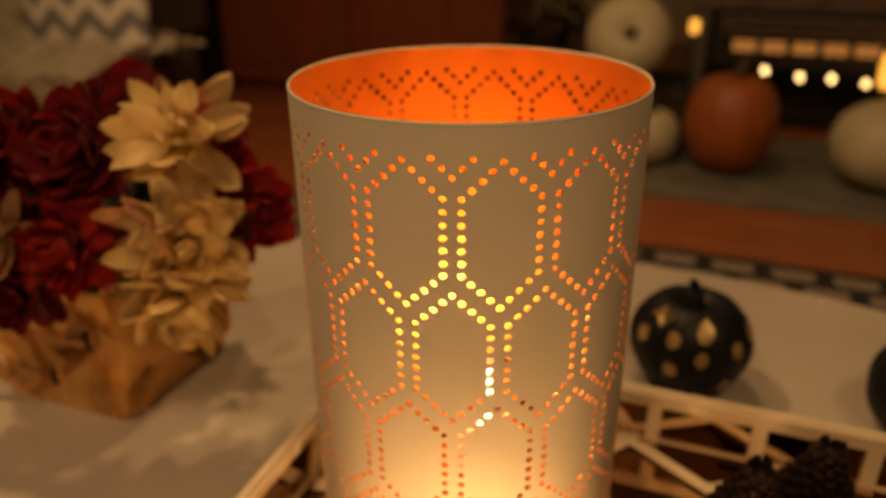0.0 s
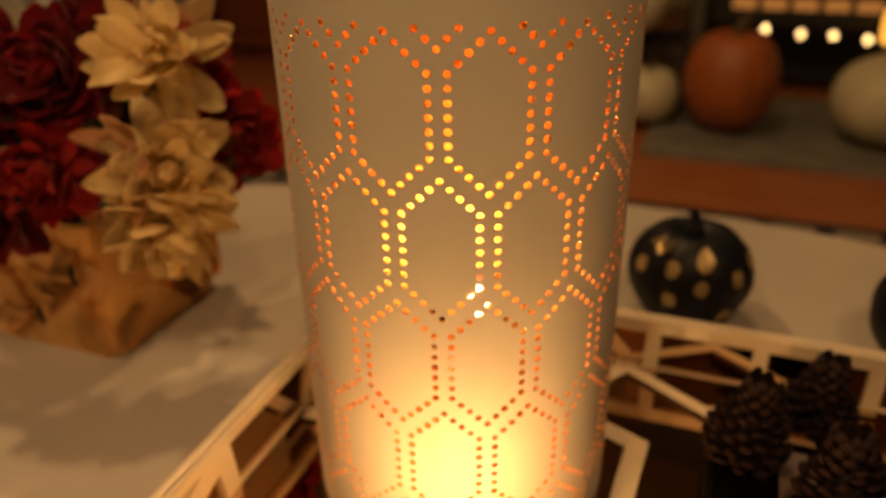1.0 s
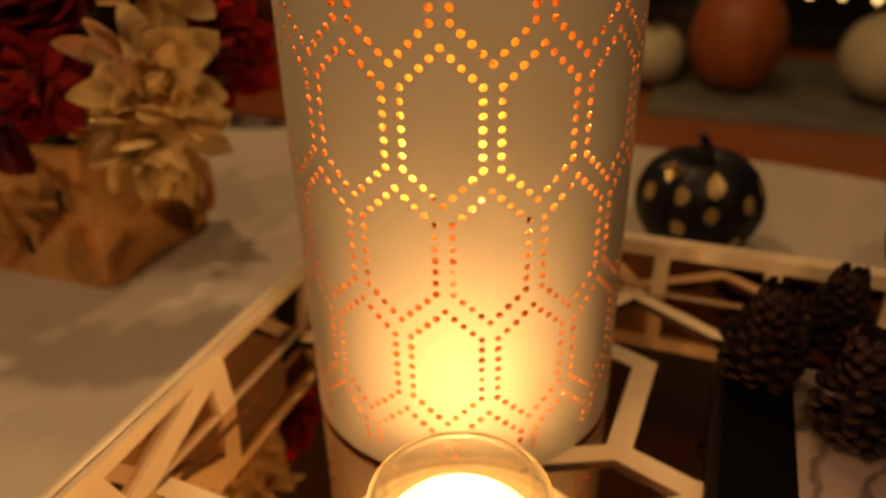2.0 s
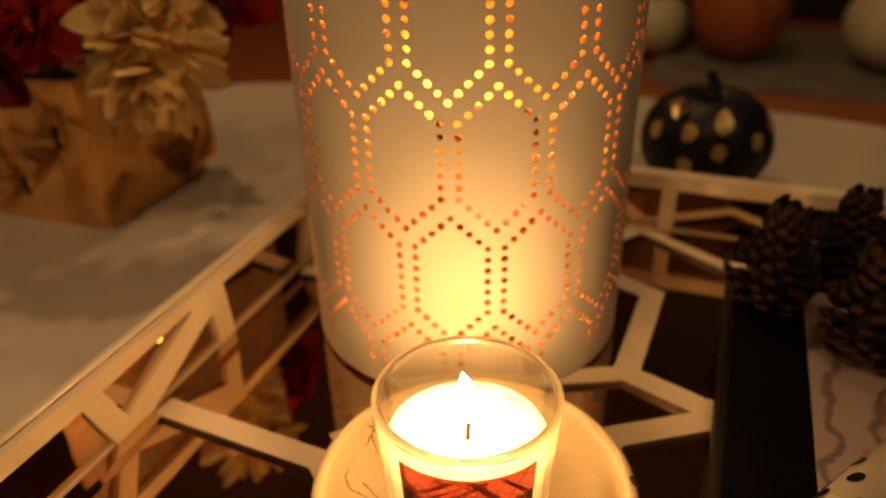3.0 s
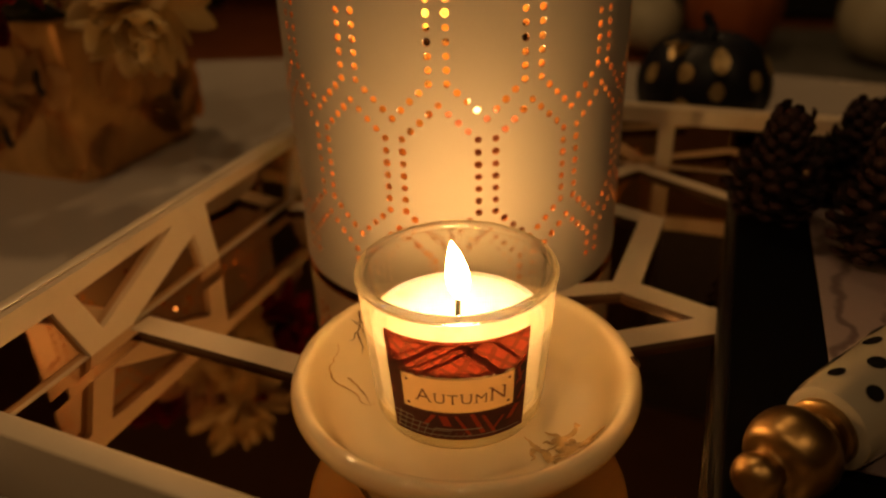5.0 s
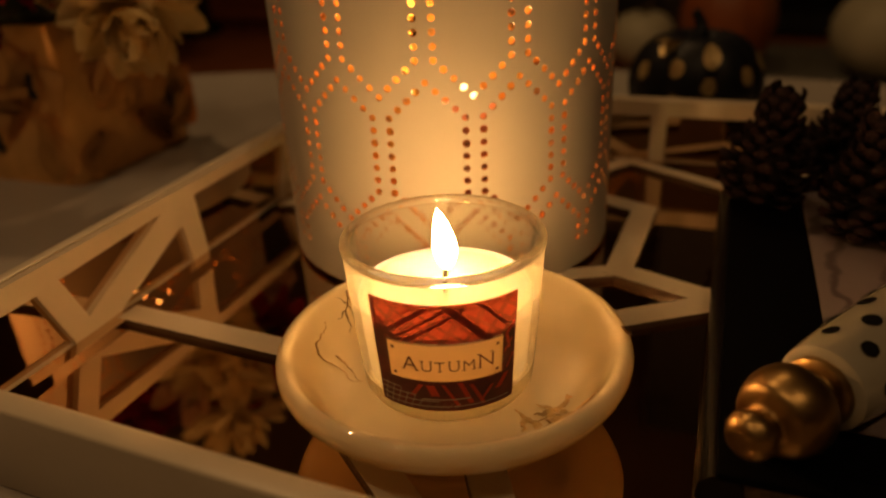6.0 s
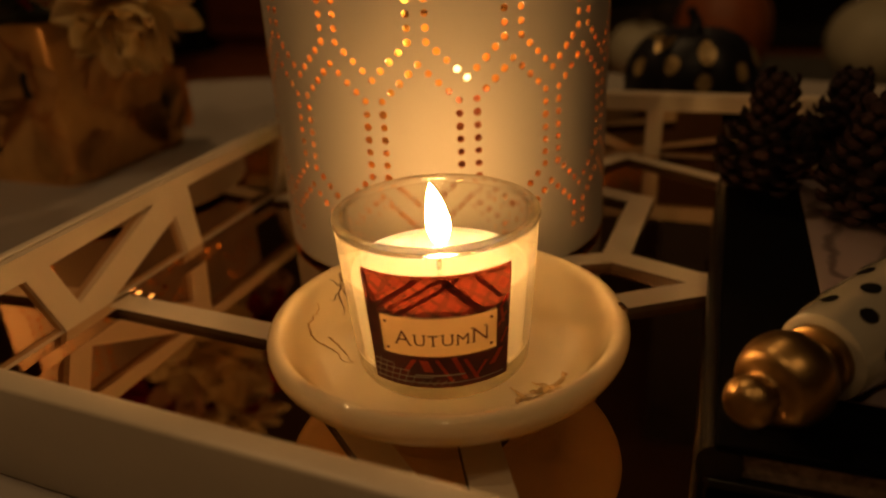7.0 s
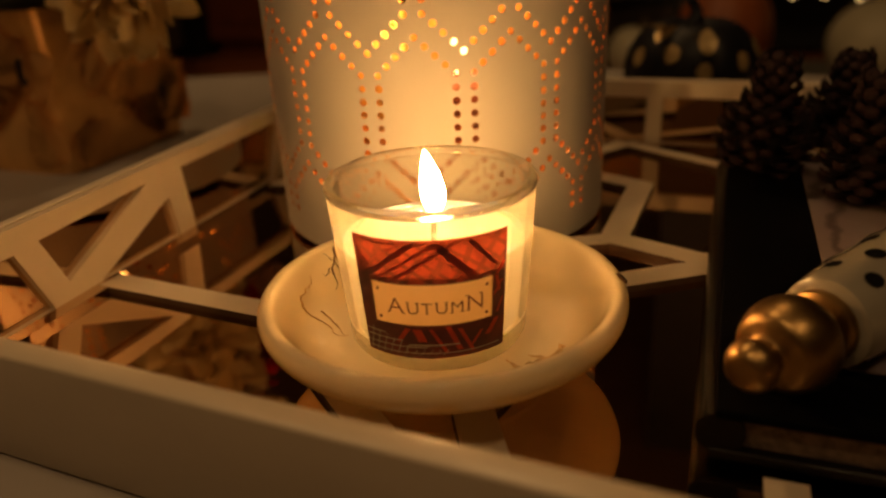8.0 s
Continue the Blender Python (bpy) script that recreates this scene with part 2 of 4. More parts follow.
def part(name, bm, material, parent=None, label="", m=None, smooth=True):
    ob = new(name, mesh_from(bm, name, material, smooth))
    if parent:
        ob.parent = parent
    if m is not None:
        ob.matrix_basis = m
    if label:
        ob["label"] = label
    return ob


def thing(name, m, label, category, group="", kind=""):
    ob = new(name)
    ob.empty_display_size = 0.02
    ob.matrix_basis = m
    return tagged(ob, label, category, group, kind)


def lathe(profile, n=96, angle=0.0):
    """A turned solid from (radius, height) pairs; radius 0 closes an end."""
    bm = bmesh.new()
    rings = []
    for r, z in profile:
        if r < 1e-6:
            rings.append([bm.verts.new((0, 0, z))])
        else:
            rings.append([bm.verts.new((r * math.cos(angle + 2 * math.pi * i / n), r * math.sin(angle + 2 * math.pi * i / n), z)) for i in range(n)])
    for a, b in zip(rings, rings[1:]):
        for i in range(n):
            j = (i + 1) % n
            if len(a) == 1 and len(b) == 1:
                continue
            if len(a) == 1:
                bm.faces.new((a[0], b[j], b[i]))
            elif len(b) == 1:
                bm.faces.new((a[i], a[j], b[0]))
            else:
                bm.faces.new((a[i], a[j], b[j], b[i]))
    return bm


def smooth_profile(points, steps=6):
    """A rounded profile through the points (Catmull-Rom)."""
    out = []
    p = [points[0], *points, points[-1]]
    for i in range(1, len(p) - 2):
        for k in range(steps):
            t = k / steps
            out.append(tuple(0.5 * (2 * p[i][c] + (p[i + 1][c] - p[i - 1][c]) * t + (2 * p[i - 1][c] - 5 * p[i][c] + 4 * p[i + 1][c] - p[i + 2][c]) * t * t
                             + (3 * p[i][c] - p[i - 1][c] - 3 * p[i + 1][c] + p[i + 2][c]) * t ** 3) for c in (0, 1)))
    out.append(points[-1])
    return [(max(0.0, r), z) for r, z in out]


def box(x0, x1, y0, y1, z0, z1, bevel=0.0, seg=2):
    bm = bmesh.new()
    bmesh.ops.create_cube(bm, size=1)
    bmesh.ops.transform(bm, matrix=Matrix.Translation(((x0 + x1) / 2, (y0 + y1) / 2, (z0 + z1) / 2)) @ Matrix.Diagonal((x1 - x0, y1 - y0, z1 - z0, 1)), verts=bm.verts)
    if bevel:
        bmesh.ops.bevel(bm, geom=bm.edges[:], offset=bevel, segments=seg, affect="EDGES", profile=0.5)
    return bm


def panel(outer, holes, depth, place):
    """A flat plate with openings: loops of (a, b), thickness along c; place(a, b, c) gives the point."""
    from_loops = [outer, *holes]
    flat = [p for loop in from_loops for p in loop]
    bm = bmesh.new()
    front = [bm.verts.new(place(a, b, 0)) for a, b in flat]
    back = [bm.verts.new(place(a, b, depth)) for a, b in flat]
    for tri in tessellate([[Vector((a, b, 0)) for a, b in loop] for loop in from_loops]):
        bm.faces.new([front[i] for i in tri])
        bm.faces.new([back[i] for i in reversed(tri)])
    k = 0
    for loop in from_loops:
        for i in range(len(loop)):
            j = (i + 1) % len(loop)
            bm.faces.new((front[k + i], front[k + j], back[k + j], back[k + i]))
        k += len(loop)
    bmesh.ops.dissolve_limit(bm, angle_limit=0.01, verts=bm.verts, edges=bm.edges)
    return bm


def tessellate(loops):
    import mathutils
    return mathutils.geometry.tessellate_polygon(loops)


def tube(points, radius, n=8):
    """A tapering tube along points; radius: a number or one for each point."""
    bm = bmesh.new()
    pts = [Vector(p) for p in points]
    rad = radius if isinstance(radius, (list, tuple)) else [radius] * len(pts)
    rings = []
    for i, p in enumerate(pts):
        d = (pts[min(i + 1, len(pts) - 1)] - pts[max(i - 1, 0)]).normalized()
        q = d.to_track_quat("Z", "Y")
        rings.append([bm.verts.new(p + q @ Vector((rad[i] * math.cos(2 * math.pi * k / n), rad[i] * math.sin(2 * math.pi * k / n), 0))) for k in range(n)])
    for a, b in zip(rings, rings[1:]):
        for i in range(n):
            bm.faces.new((a[i], a[(i + 1) % n], b[(i + 1) % n], b[i]))
    bm.faces.new(list(reversed(rings[0])))
    bm.faces.new(rings[-1])
    return bm


def strip(path, width, z0, z1):
    """A flat lath along a bent path of (x, y), mitred at the corners."""
    bm = bmesh.new()
    n = len(path)
    sides = []
    for i, p in enumerate(path):
        p = Vector(p)
        d1 = (p - Vector(path[i - 1])).normalized() if i else (Vector(path[1]) - p).normalized()
        d2 = (Vector(path[i + 1]) - p).normalized() if i < n - 1 else d1
        nrm = (Vector((-d1.y, d1.x)) + Vector((-d2.y, d2.x))).normalized()
        w = width / 2 / max(0.35, nrm.dot(Vector((-d1.y, d1.x))))
        sides.append((p + nrm * w, p - nrm * w))
    rows = [[bm.verts.new((*a, z0)), bm.verts.new((*b, z0)), bm.verts.new((*b, z1)), bm.verts.new((*a, z1))] for a, b in sides]
    for a, b in zip(rows, rows[1:]):
        for i in range(4):
            bm.faces.new((a[i], a[(i + 1) % 4], b[(i + 1) % 4], b[i]))
    bm.faces.new(rows[0])
    bm.faces.new(rows[-1])
    return bm


YAW = -20.5
TABLE_Z = -0.012
FLOOR_Z = -0.43
ROOM_K = 0.821
FLOOR_W = 0.3536 + ROOM_K * (FLOOR_Z - 0.3536)


def uv(u, v, z=0.0):
    """From the tray's own directions to the world."""
    c, s = math.cos(radians(YAW)), math.sin(radians(YAW))
    return Vector((u * c - v * s, u * s + v * c, z))


# ---- perforated lantern shade ----
R_SHADE, H_SHADE, SHADE_Z = 0.0826, 0.281, 0.0045
PITCH, ROW, HALF_W, HALF_V, SLOPE = radians(26.85) * R_SHADE, 0.0556, 0.0157, 0.0162, 0.0146


def hex_dots(row, centre):
    """The dots of one drawn hexagon about (0, centre)."""
    dots = []
    for k in range(7):
        z = centre - HALF_V + k * HALF_V / 3
        dots += [(-HALF_W, z), (HALF_W, z)]
    for k in range(1, 5):
        x = HALF_W * (1 - k / 4)
        for s in (-1, 1):
            if k == 4 and s == 1:
                continue
            dots += [(s * x, centre + HALF_V + SLOPE * k / 4), (s * x, centre - HALF_V - SLOPE * k / 4)]
    return dots


def shade_mesh():
    from_geo = cdt
    dots = []
    for row in range(0, 6):
        centre = 0.2361 - ROW * (row - 1)
        for x0 in (-PITCH, 0.0, PITCH) if row % 2 == 0 else (-PITCH / 2, PITCH / 2, PITCH * 1.5):
            dots += [(x0 + x, z) for x, z in hex_dots(row, centre) if 0.017 < z < 0.2712]
    left, right = -PITCH / 4, PITCH * 3 / 4
    dots = [d for d in dots if left + 0.0016 < d[0] < right - 0.0016]
    r = 0.00160
    pts, edges = [], []
    rng = random.Random(4)
    for x, z in dots:
        base, n = len(pts), 10
        rr = r * rng.uniform(0.93, 1.07)
        pts += [Vector((x + rr * math.cos(2 * math.pi * i / n), z + rr * math.sin(2 * math.pi * i / n))) for i in range(n)]
        edges += [(base + i, base + (i + 1) % n) for i in range(n)]
    holes = len(pts)
    nx, nz = 9, 62
    for i in range(nx + 1):
        for j in range(nz + 1):
            p = Vector((left + (right - left) * i / nx, H_SHADE * j / nz))
            if i in (0, nx) or j in (0, nz) or all((p.x - x) ** 2 + (p.y - z) ** 2 > 0.0024 ** 2 for x, z in dots):
                pts.append(p)
    co, _, faces, *_ = from_geo(pts, edges, [], 0, 1e-6)
    keep = []
    for f in faces:
        c = sum((co[i] for i in f), Vector((0, 0))) / len(f)
        if all((c.x - x) ** 2 + (c.y - z) ** 2 > (r * 0.98) ** 2 for x, z in dots):
            keep.append(f)
    bm = bmesh.new()

    def at(a, z, r):
        return bm.verts.new((r * math.cos(a), r * math.sin(a), SHADE_Z + (H_SHADE - SHADE_Z) * z / H_SHADE if z < 0.012 else z))
    for col in range(13):
        a0 = radians(-95.9) + (col - 3) * PITCH / R_SHADE
        outer = [at(a0 + p.x / R_SHADE, p.y, R_SHADE) for p in co]
        inner = [at(a0 + p.x / R_SHADE, p.y, R_SHADE - 0.0011) for p in co]
        border = {}
        for f in keep:
            bm.faces.new([outer[i] for i in f])
            bm.faces.new([inner[i] for i in reversed(f)]).material_index = 1
            for i, j in zip(f, (*f[1:], f[0])):
                border.pop((j, i)) if (j, i) in border else border.update({(i, j): 1})
        for i, j in border:
            if not (abs(co[i].x - co[j].x) < 1e-7 and min(abs(co[i].x - left), abs(co[i].x - right)) < 1e-6):
                bm.faces.new((outer[j], outer[i], inner[i], inner[j])).material_index = 2
    a0 = radians(-95.9) + 10 * PITCH / R_SHADE + left / R_SHADE
    a1 = radians(-95.9) - 3 * PITCH / R_SHADE + left / R_SHADE + 2 * math.pi
    last = None
    for i in range(6):
        a = a0 + (a1 - a0) * i / 5
        row = [[at(a, H_SHADE * j / nz, r) for j in range(nz + 1)] for r in (R_SHADE, R_SHADE - 0.0011)]
        if last:
            for j in range(nz):
                bm.faces.new((last[0][j], row[0][j], row[0][j + 1], last[0][j + 1]))
                bm.faces.new((last[1][j + 1], row[1][j + 1], row[1][j], last[1][j])).material_index = 1
        last = row
    bmesh.ops.remove_doubles(bm, verts=bm.verts, dist=0.00005)
    return bm


def cdt(*args):
    import mathutils
    return mathutils.geometry.delaunay_2d_cdt(*args)


lantern = thing("candle_lantern", pose(0, 0, 0), "tall white perforated metal lantern with orange lining on the tray", "lantern")
shell = part("shade", shade_mesh(), [WHITE_SHELL, COPPER_IN, HOLE_EDGE], lantern, "white metal cylinder pierced with honeycomb rows of dots")
part("rim_bead", lathe([(R_SHADE - 0.0011, H_SHADE - 0.0006), (R_SHADE - 0.0011, H_SHADE + 0.0006), (R_SHADE - 0.0004, H_SHADE + 0.0010), (R_SHADE + 0.0001, H_SHADE + 0.0004),
                        (R_SHADE + 0.0001, H_SHADE - 0.0006), (R_SHADE - 0.0011, H_SHADE - 0.0006)], 128), WHITE_SHELL, lantern)
part("base_disc", lathe([(0, SHADE_Z), (R_SHADE - 0.002, SHADE_Z), (R_SHADE - 0.0015, SHADE_Z + 0.002), (0, SHADE_Z + 0.002)], 96), COPPER_IN, lantern)


def flame_mesh(h, r, bend=0.0):
    prof = smooth_profile([(0, 0), (r * 0.42, h * 0.05), (r * 0.80, h * 0.16), (r, h * 0.34), (r * 0.86, h * 0.56), (r * 0.48, h * 0.82), (0, h)], 5)
    bm = lathe(prof, 20)
    for v in bm.verts:
        v.co.x += bend * (v.co.z / h) ** 2
    return bm


inner = thing("candle_tumbler", pose(0.0107, 0.0, 0.0067), "lit russet candle in a tall glass tumbler inside the lantern", "candle")
part("wax", lathe(smooth_profile([(0, 0.004), (0.0215, 0.004), (0.0225, 0.006), (0.0225, 0.056), (0.0215, 0.058), (0.012, 0.056), (0, 0.055)], 4), 48), DARK_WAX, inner)
part("wick", tube([(0, 0, 0.054), (0.0003, 0, 0.060), (0.001, 0.0003, 0.065)], 0.0008), WICK, inner)
part("flame", flame_mesh(0.026, 0.0050), INNER_FLAME, inner, m=pose(0.0005, 0, 0.063))
tumbler = part("glass_tumbler", lathe([(0, 0), (0.0250, 0), (0.0262, 0.001)] + [(0.0262 + 0.0012 * k / 10, 0.002 + 0.103 * k / 10) for k in range(11)] + [(0.0268, 0.1062), (0.0255, 0.1062), (0.0246, 0.105)]
               + [(0.0244 - 0.0012 * k / 10, 0.104 - 0.100 * k / 10) for k in range(11)] + [(0, 0.0035)], 72), THICK_GLASS, inner, "clear glass tumbler")
tumbler.visible_shadow = False

# ---- votive candle on its dish ----
dish = thing("candle_dish", pose(-0.0016, -0.160, 0.0045), "round ivory glazed ceramic dish with brown veining on the tray", "dish")
part("bowl", lathe(smooth_profile([(0, 0.0), (0.030, 0.0), (0.0345, 0.002), (0.043, 0.0085), (0.051, 0.0136), (0.0570, 0.0184), (0.0596, 0.0226), (0.0597, 0.0256), (0.0585, 0.0278), (0.0565, 0.0284), (0.0545, 0.0272),
                                   (0.0515, 0.0222), (0.046, 0.0135), (0.038, 0.0085), (0.028, 0.0068), (0, 0.0065)], 5), 128), CERAMIC, dish)


def on_bowl(r):
    """Height of the bowl's inner face at radius r."""
    table = [(0, 0.0065), (0.028, 0.0068), (0.038, 0.0085), (0.046, 0.0135), (0.0515, 0.0222), (0.0545, 0.0272)]
    for (r0, z0), (r1, z1) in zip(table, table[1:]):
        if r <= r1:
            return z0 + (z1 - z0) * (r - r0) / (r1 - r0)
    return table[-1][1]


def vein(start, heading, length, seed, width=0.00045, fork=True, material=None):
    rng = random.Random(seed)
    p, a, pts, rad = Vector(start), heading, [], []
    for i in range(14):
        r = min(p.length, 0.0545)
        pts.append((p.x, p.y, on_bowl(r) + 0.00015))
        rad.append(width * (1.15 - i / 14) * rng.uniform(0.7, 1.3))
        a += rng.uniform(-0.75, 0.75)
        p = p + Vector((math.cos(a), math.sin(a))) * length / 14
        if p.length > 0.054:
            p *= 0.054 / p.length
    bm = tube(pts, rad, 5)
    for k, v in enumerate(bm.verts):
        base = pts[k // 5][2]
        v.co.z = base + (v.co.z - base) * 0.35
    part("vein", bm, material or VEIN, dish)
    if fork:
        k = rng.randint(4, 7)
        vein(pts[k][:2], a + rng.choice((-1, 1)) * 0.9, length * 0.5, seed + 50, width * 0.7, False, material)


for x, y, heading, length, seed in ((-0.0400, 0.0368, -1.5, 0.013, 3), (-0.0400, 0.0368, -2.2, 0.012, 5), (-0.0365, 0.0380, -1.3, 0.015, 6), (-0.0385, 0.0372, -3.0, 0.009, 7), (-0.0340, 0.0340, -1.7, 0.012, 4)):
    vein((x, y), heading, length, seed, 0.0004)
vein((-0.0480, 0.0075), 1.1, 0.016, 8, 0.0005, False, GOLD_VEIN)
vein((-0.0480, 0.0075), 0.0, 0.018, 9, 0.0004, False, GOLD_VEIN)
vein((-0.0430, 0.0130), -0.2, 0.016, 10, 0.0004, False, GOLD_VEIN)
for x, y, heading, length, seed, width in ((0.016, -0.042, 0.4, 0.024, 11, 0.0007), (0.008, -0.047, 0.15, 0.030, 17, 0.0006), (0.0262, -0.0290, 1.0, 0.018, 14, 0.0012), (0.0300, -0.0260, 1.4, 0.016, 15, 0.0013), (0.0330, -0.0230, 2.0, 0.014, 16, 0.0012),
                                           (0.0350, -0.0200, -2.2, 0.018, 21, 0.0009), (0.0380, -0.0120, -1.8, 0.020, 22, 0.0007), (0.0280, -0.0330, 0.2, 0.014, 23, 0.0010)):
    vein((x, y), heading, length, seed, width * 1.35, True, GOLD_VEIN)
part("chip", lathe([(0, -0.0006), (0.0026, -0.0002), (0.0020, 0.0004), (0, 0.0006)], 9), VEIN, dish, m=pose(0.0586, -0.002, 0.0278, 0, 42, -2))

GLASS_R, GLASS_B, GLASS_H = 0.0338, 0.0295, 0.0560
votive = thing("votive_candle", pose(CANDLE.x, CANDLE.y, 0.0115), "lit ivory votive candle in clear glass with a red label", "candle")


def glass_radius(z):
    t = max(0.0, min(1.0, z / GLASS_H))
    return GLASS_B + (GLASS_R - GLASS_B) * (t ** 0.8)


jar = part("glass_cup", lathe([(0, 0)] + [(GLASS_B - 0.003, 0)] + [(GLASS_B - 0.0008, 0.0008)] + [(glass_radius(z), z) for z in [0.003 + 0.0500 * k / 12 for k in range(13)]]
           + [(glass_radius(z) - 0.0024, z) for z in [0.0530 - 0.0450 * k / 12 for k in range(13)]] + [(GLASS_B - 0.008, 0.0058), (0, 0.0056)], 96), GLASS, votive, "clear glass cup")
lip = part("rim", lathe([(GLASS_R - 0.0012 + 0.0016 * math.cos(q), GLASS_H - 0.0016 + 0.0016 * math.sin(q)) for q in [-math.pi / 2 + 2 * math.pi * k / 20 for k in range(21)]], 96), RIM_GLASS, jar, "rounded clear glass rim")
jar.visible_shadow = lip.visible_shadow = False
WAX_TOP = 0.0360
part("wax", lathe([(0, 0.0062), (GLASS_B - 0.0055, 0.0064)] + [(glass_radius(z) - 0.0027, z) for z in [0.007 + (WAX_TOP - 0.007) * k / 8 for k in range(9)]]
                  + [(glass_radius(WAX_TOP) - 0.0031, WAX_TOP + 0.0003), (glass_radius(WAX_TOP) - 0.0045, WAX_TOP - 0.0008)], 96), WAX, votive)
pool = part("melted_wax", lathe([(glass_radius(WAX_TOP) - 0.0045, WAX_TOP - 0.0008), (0.018, WAX_TOP - 0.0013), (0.007, WAX_TOP - 0.0024), (0, WAX_TOP - 0.0026)], 96), WAX, votive, "clear melted wax pool")
pool.visible_shadow = False
part("wick", tube([(0, 0, WAX_TOP - 0.003), (0.0002, 0.0002, WAX_TOP + 0.003), (0.0006, 0.0003, WAX_TOP + 0.0075), (0.0014, 0.0006, WAX_TOP + 0.0100)], [0.0009, 0.0009, 0.0008, 0.0006], 8), WICK, votive)
part("flame", flame_mesh(0.0225, 0.0041, -0.0024), FLAME, votive, m=pose(0.0008, 0.0002, WAX_TOP + 0.0058))


def on_label(a0, a1, z0, z1, lift, n=20, nz=4, dip=0.0, skew=0.0, window=None):
    """A patch that follows the glass, between two azimuths in degrees from the label's middle."""
    bm = bmesh.new()
    rows = []
    for i in range(n + 1):
        t = i / n
        col = []
        for j in range(nz + 1):
            a = radians(-91.4 + a0 + (a1 - a0) * t + skew * j / nz)
            z = z0 + (z1 - z0) * j / nz - dip * (1 - (2 * t - 1) ** 2)
            r = glass_radius(z) + lift
            col.append(bm.verts.new((r * math.cos(a), r * math.sin(a), z)))
        rows.append(col)
    for p, q in zip(rows, rows[1:]):
        for j in range(nz):
            bm.faces.new((p[j], q[j], q[j + 1], p[j + 1]))
    if window:
        inside = [f for f in bm.faces if window(f.calc_center_median())]
        bmesh.ops.delete(bm, geom=inside, context="FACES")
    return bm


LAB0, LAB1 = 0.0066, 0.0474
PLATE0, PLATE1, PLATE_A = LAB0 + 0.0125, LAB0 + 0.0262, 33


def in_plate(p):
    a = math.degrees(math.atan2(p.y, p.x)) + 91.4
    return abs(a) < PLATE_A and PLATE0 < p.z < PLATE1


label = part("paper_label", on_label(-43, 43, LAB0, LAB1, 0.0003, 86, 60, window=in_plate), LABEL_RED, votive, "red autumn-print paper label")
part("name_plate", on_label(-PLATE_A - 0.6, PLATE_A + 0.6, PLATE0 - 0.0003, PLATE1 + 0.0003, 0.0005, 24, 4), LABEL_CREAM, label, "cream name plate")
part("label_lower_print", on_label(-42, 42, LAB0 + 0.0005, PLATE0 - 0.0006, 0.00048, 24, 3), LABEL_DARK, label)
for a0, a1 in ((-42.6, -35.0), (35.0, 42.6)):
    part("side_print", on_label(a0, a1, PLATE0 - 0.0006, PLATE1 + (0.004 if a0 < 0 else 0.001), 0.00044, 8, 4), LABEL_DARK, label)
for a0, a1, z0, z1 in ((-42, 42, LAB0 + 0.0008, LAB0 + 0.0013), (-42, 42, LAB1 - 0.0013, LAB1 - 0.0008), (-42, -41.2, LAB0 + 0.0008, LAB1 - 0.0008), (41.2, 42, LAB0 + 0.0008, LAB1 - 0.0008),
                       (-PLATE_A - 1.4, PLATE_A + 1.4, PLATE0 - 0.0007, PLATE0 - 0.0002), (-PLATE_A - 1.4, PLATE_A + 1.4, PLATE1 + 0.0002, PLATE1 + 0.0006),
                       (-PLATE_A - 1.4, -PLATE_A - 0.6, PLATE0, PLATE1), (PLATE_A + 0.6, PLATE_A + 1.4, PLATE0, PLATE1)):
    part("border_line", on_label(a0, a1, z0, z1, 0.0009, 24, 1), INK, label)
for a, z in ((-29.5, PLATE0 + 0.0020), (29.5, PLATE0 + 0.0020), (-29.5, PLATE1 - 0.0020), (29.5, PLATE1 - 0.0020)):
    part("rivet", on_label(a - 0.9, a + 0.9, z - 0.0005, z + 0.0005, 0.001, 4, 2), INK, label)
for a, w, skew, z0, z1 in ((6, 2.2, -9, 0.0020, 0.0110), (13, 3.0, -7, 0.0028, 0.0118), (21, 2.4, -8, 0.0016, 0.0105), (19, 2.0, 7, 0.0030, 0.0085), (29, 3.6, 6, 0.0062, 0.0112), (-22, 3.0, 6, 0.0060, 0.0110), (-9, 5.0, -3, 0.0064, 0.0108),
                           (33, 1.6, 6, 0.0190, 0.0240), (35, 1.8, 5, 0.0262, 0.0300), (34, 1.5, -5, 0.0300, 0.0345), (36, 1.5, 4, 0.0130, 0.0180), (37, 2.0, -2, 0.0205, 0.0260)):
    part("red_leaf_print", on_label(a, a + w, LAB0 + z0, LAB0 + z1, 0.00066, 3, 5, 0.0, skew), LEAF_RED, label)
for z, w in ((0.0050, 14),):
    part("small_print", on_label(-w, w, LAB0 + z, LAB0 + z + 0.0005, 0.0009, 16, 1), LABEL_FADED, label)
for k in range(11):
    a = -40 + k * 4.4
    part("plaid_line", on_label(a, a + 0.5, LAB0 + 0.0012, LAB0 + (0.0098 - 0.0009 * k if k < 6 else 0.0034), 0.0008, 2, 3, 0.0, 3.5), LABEL_FADED, label)
for z, a1 in ((0.0020, 39), (0.0042, -4), (0.0064, -18), (0.0084, -28)):
    part("plaid_line", on_label(-41, a1, LAB0 + z, LAB0 + z + 0.00035, 0.0008, 16, 1), LABEL_FADED, label)
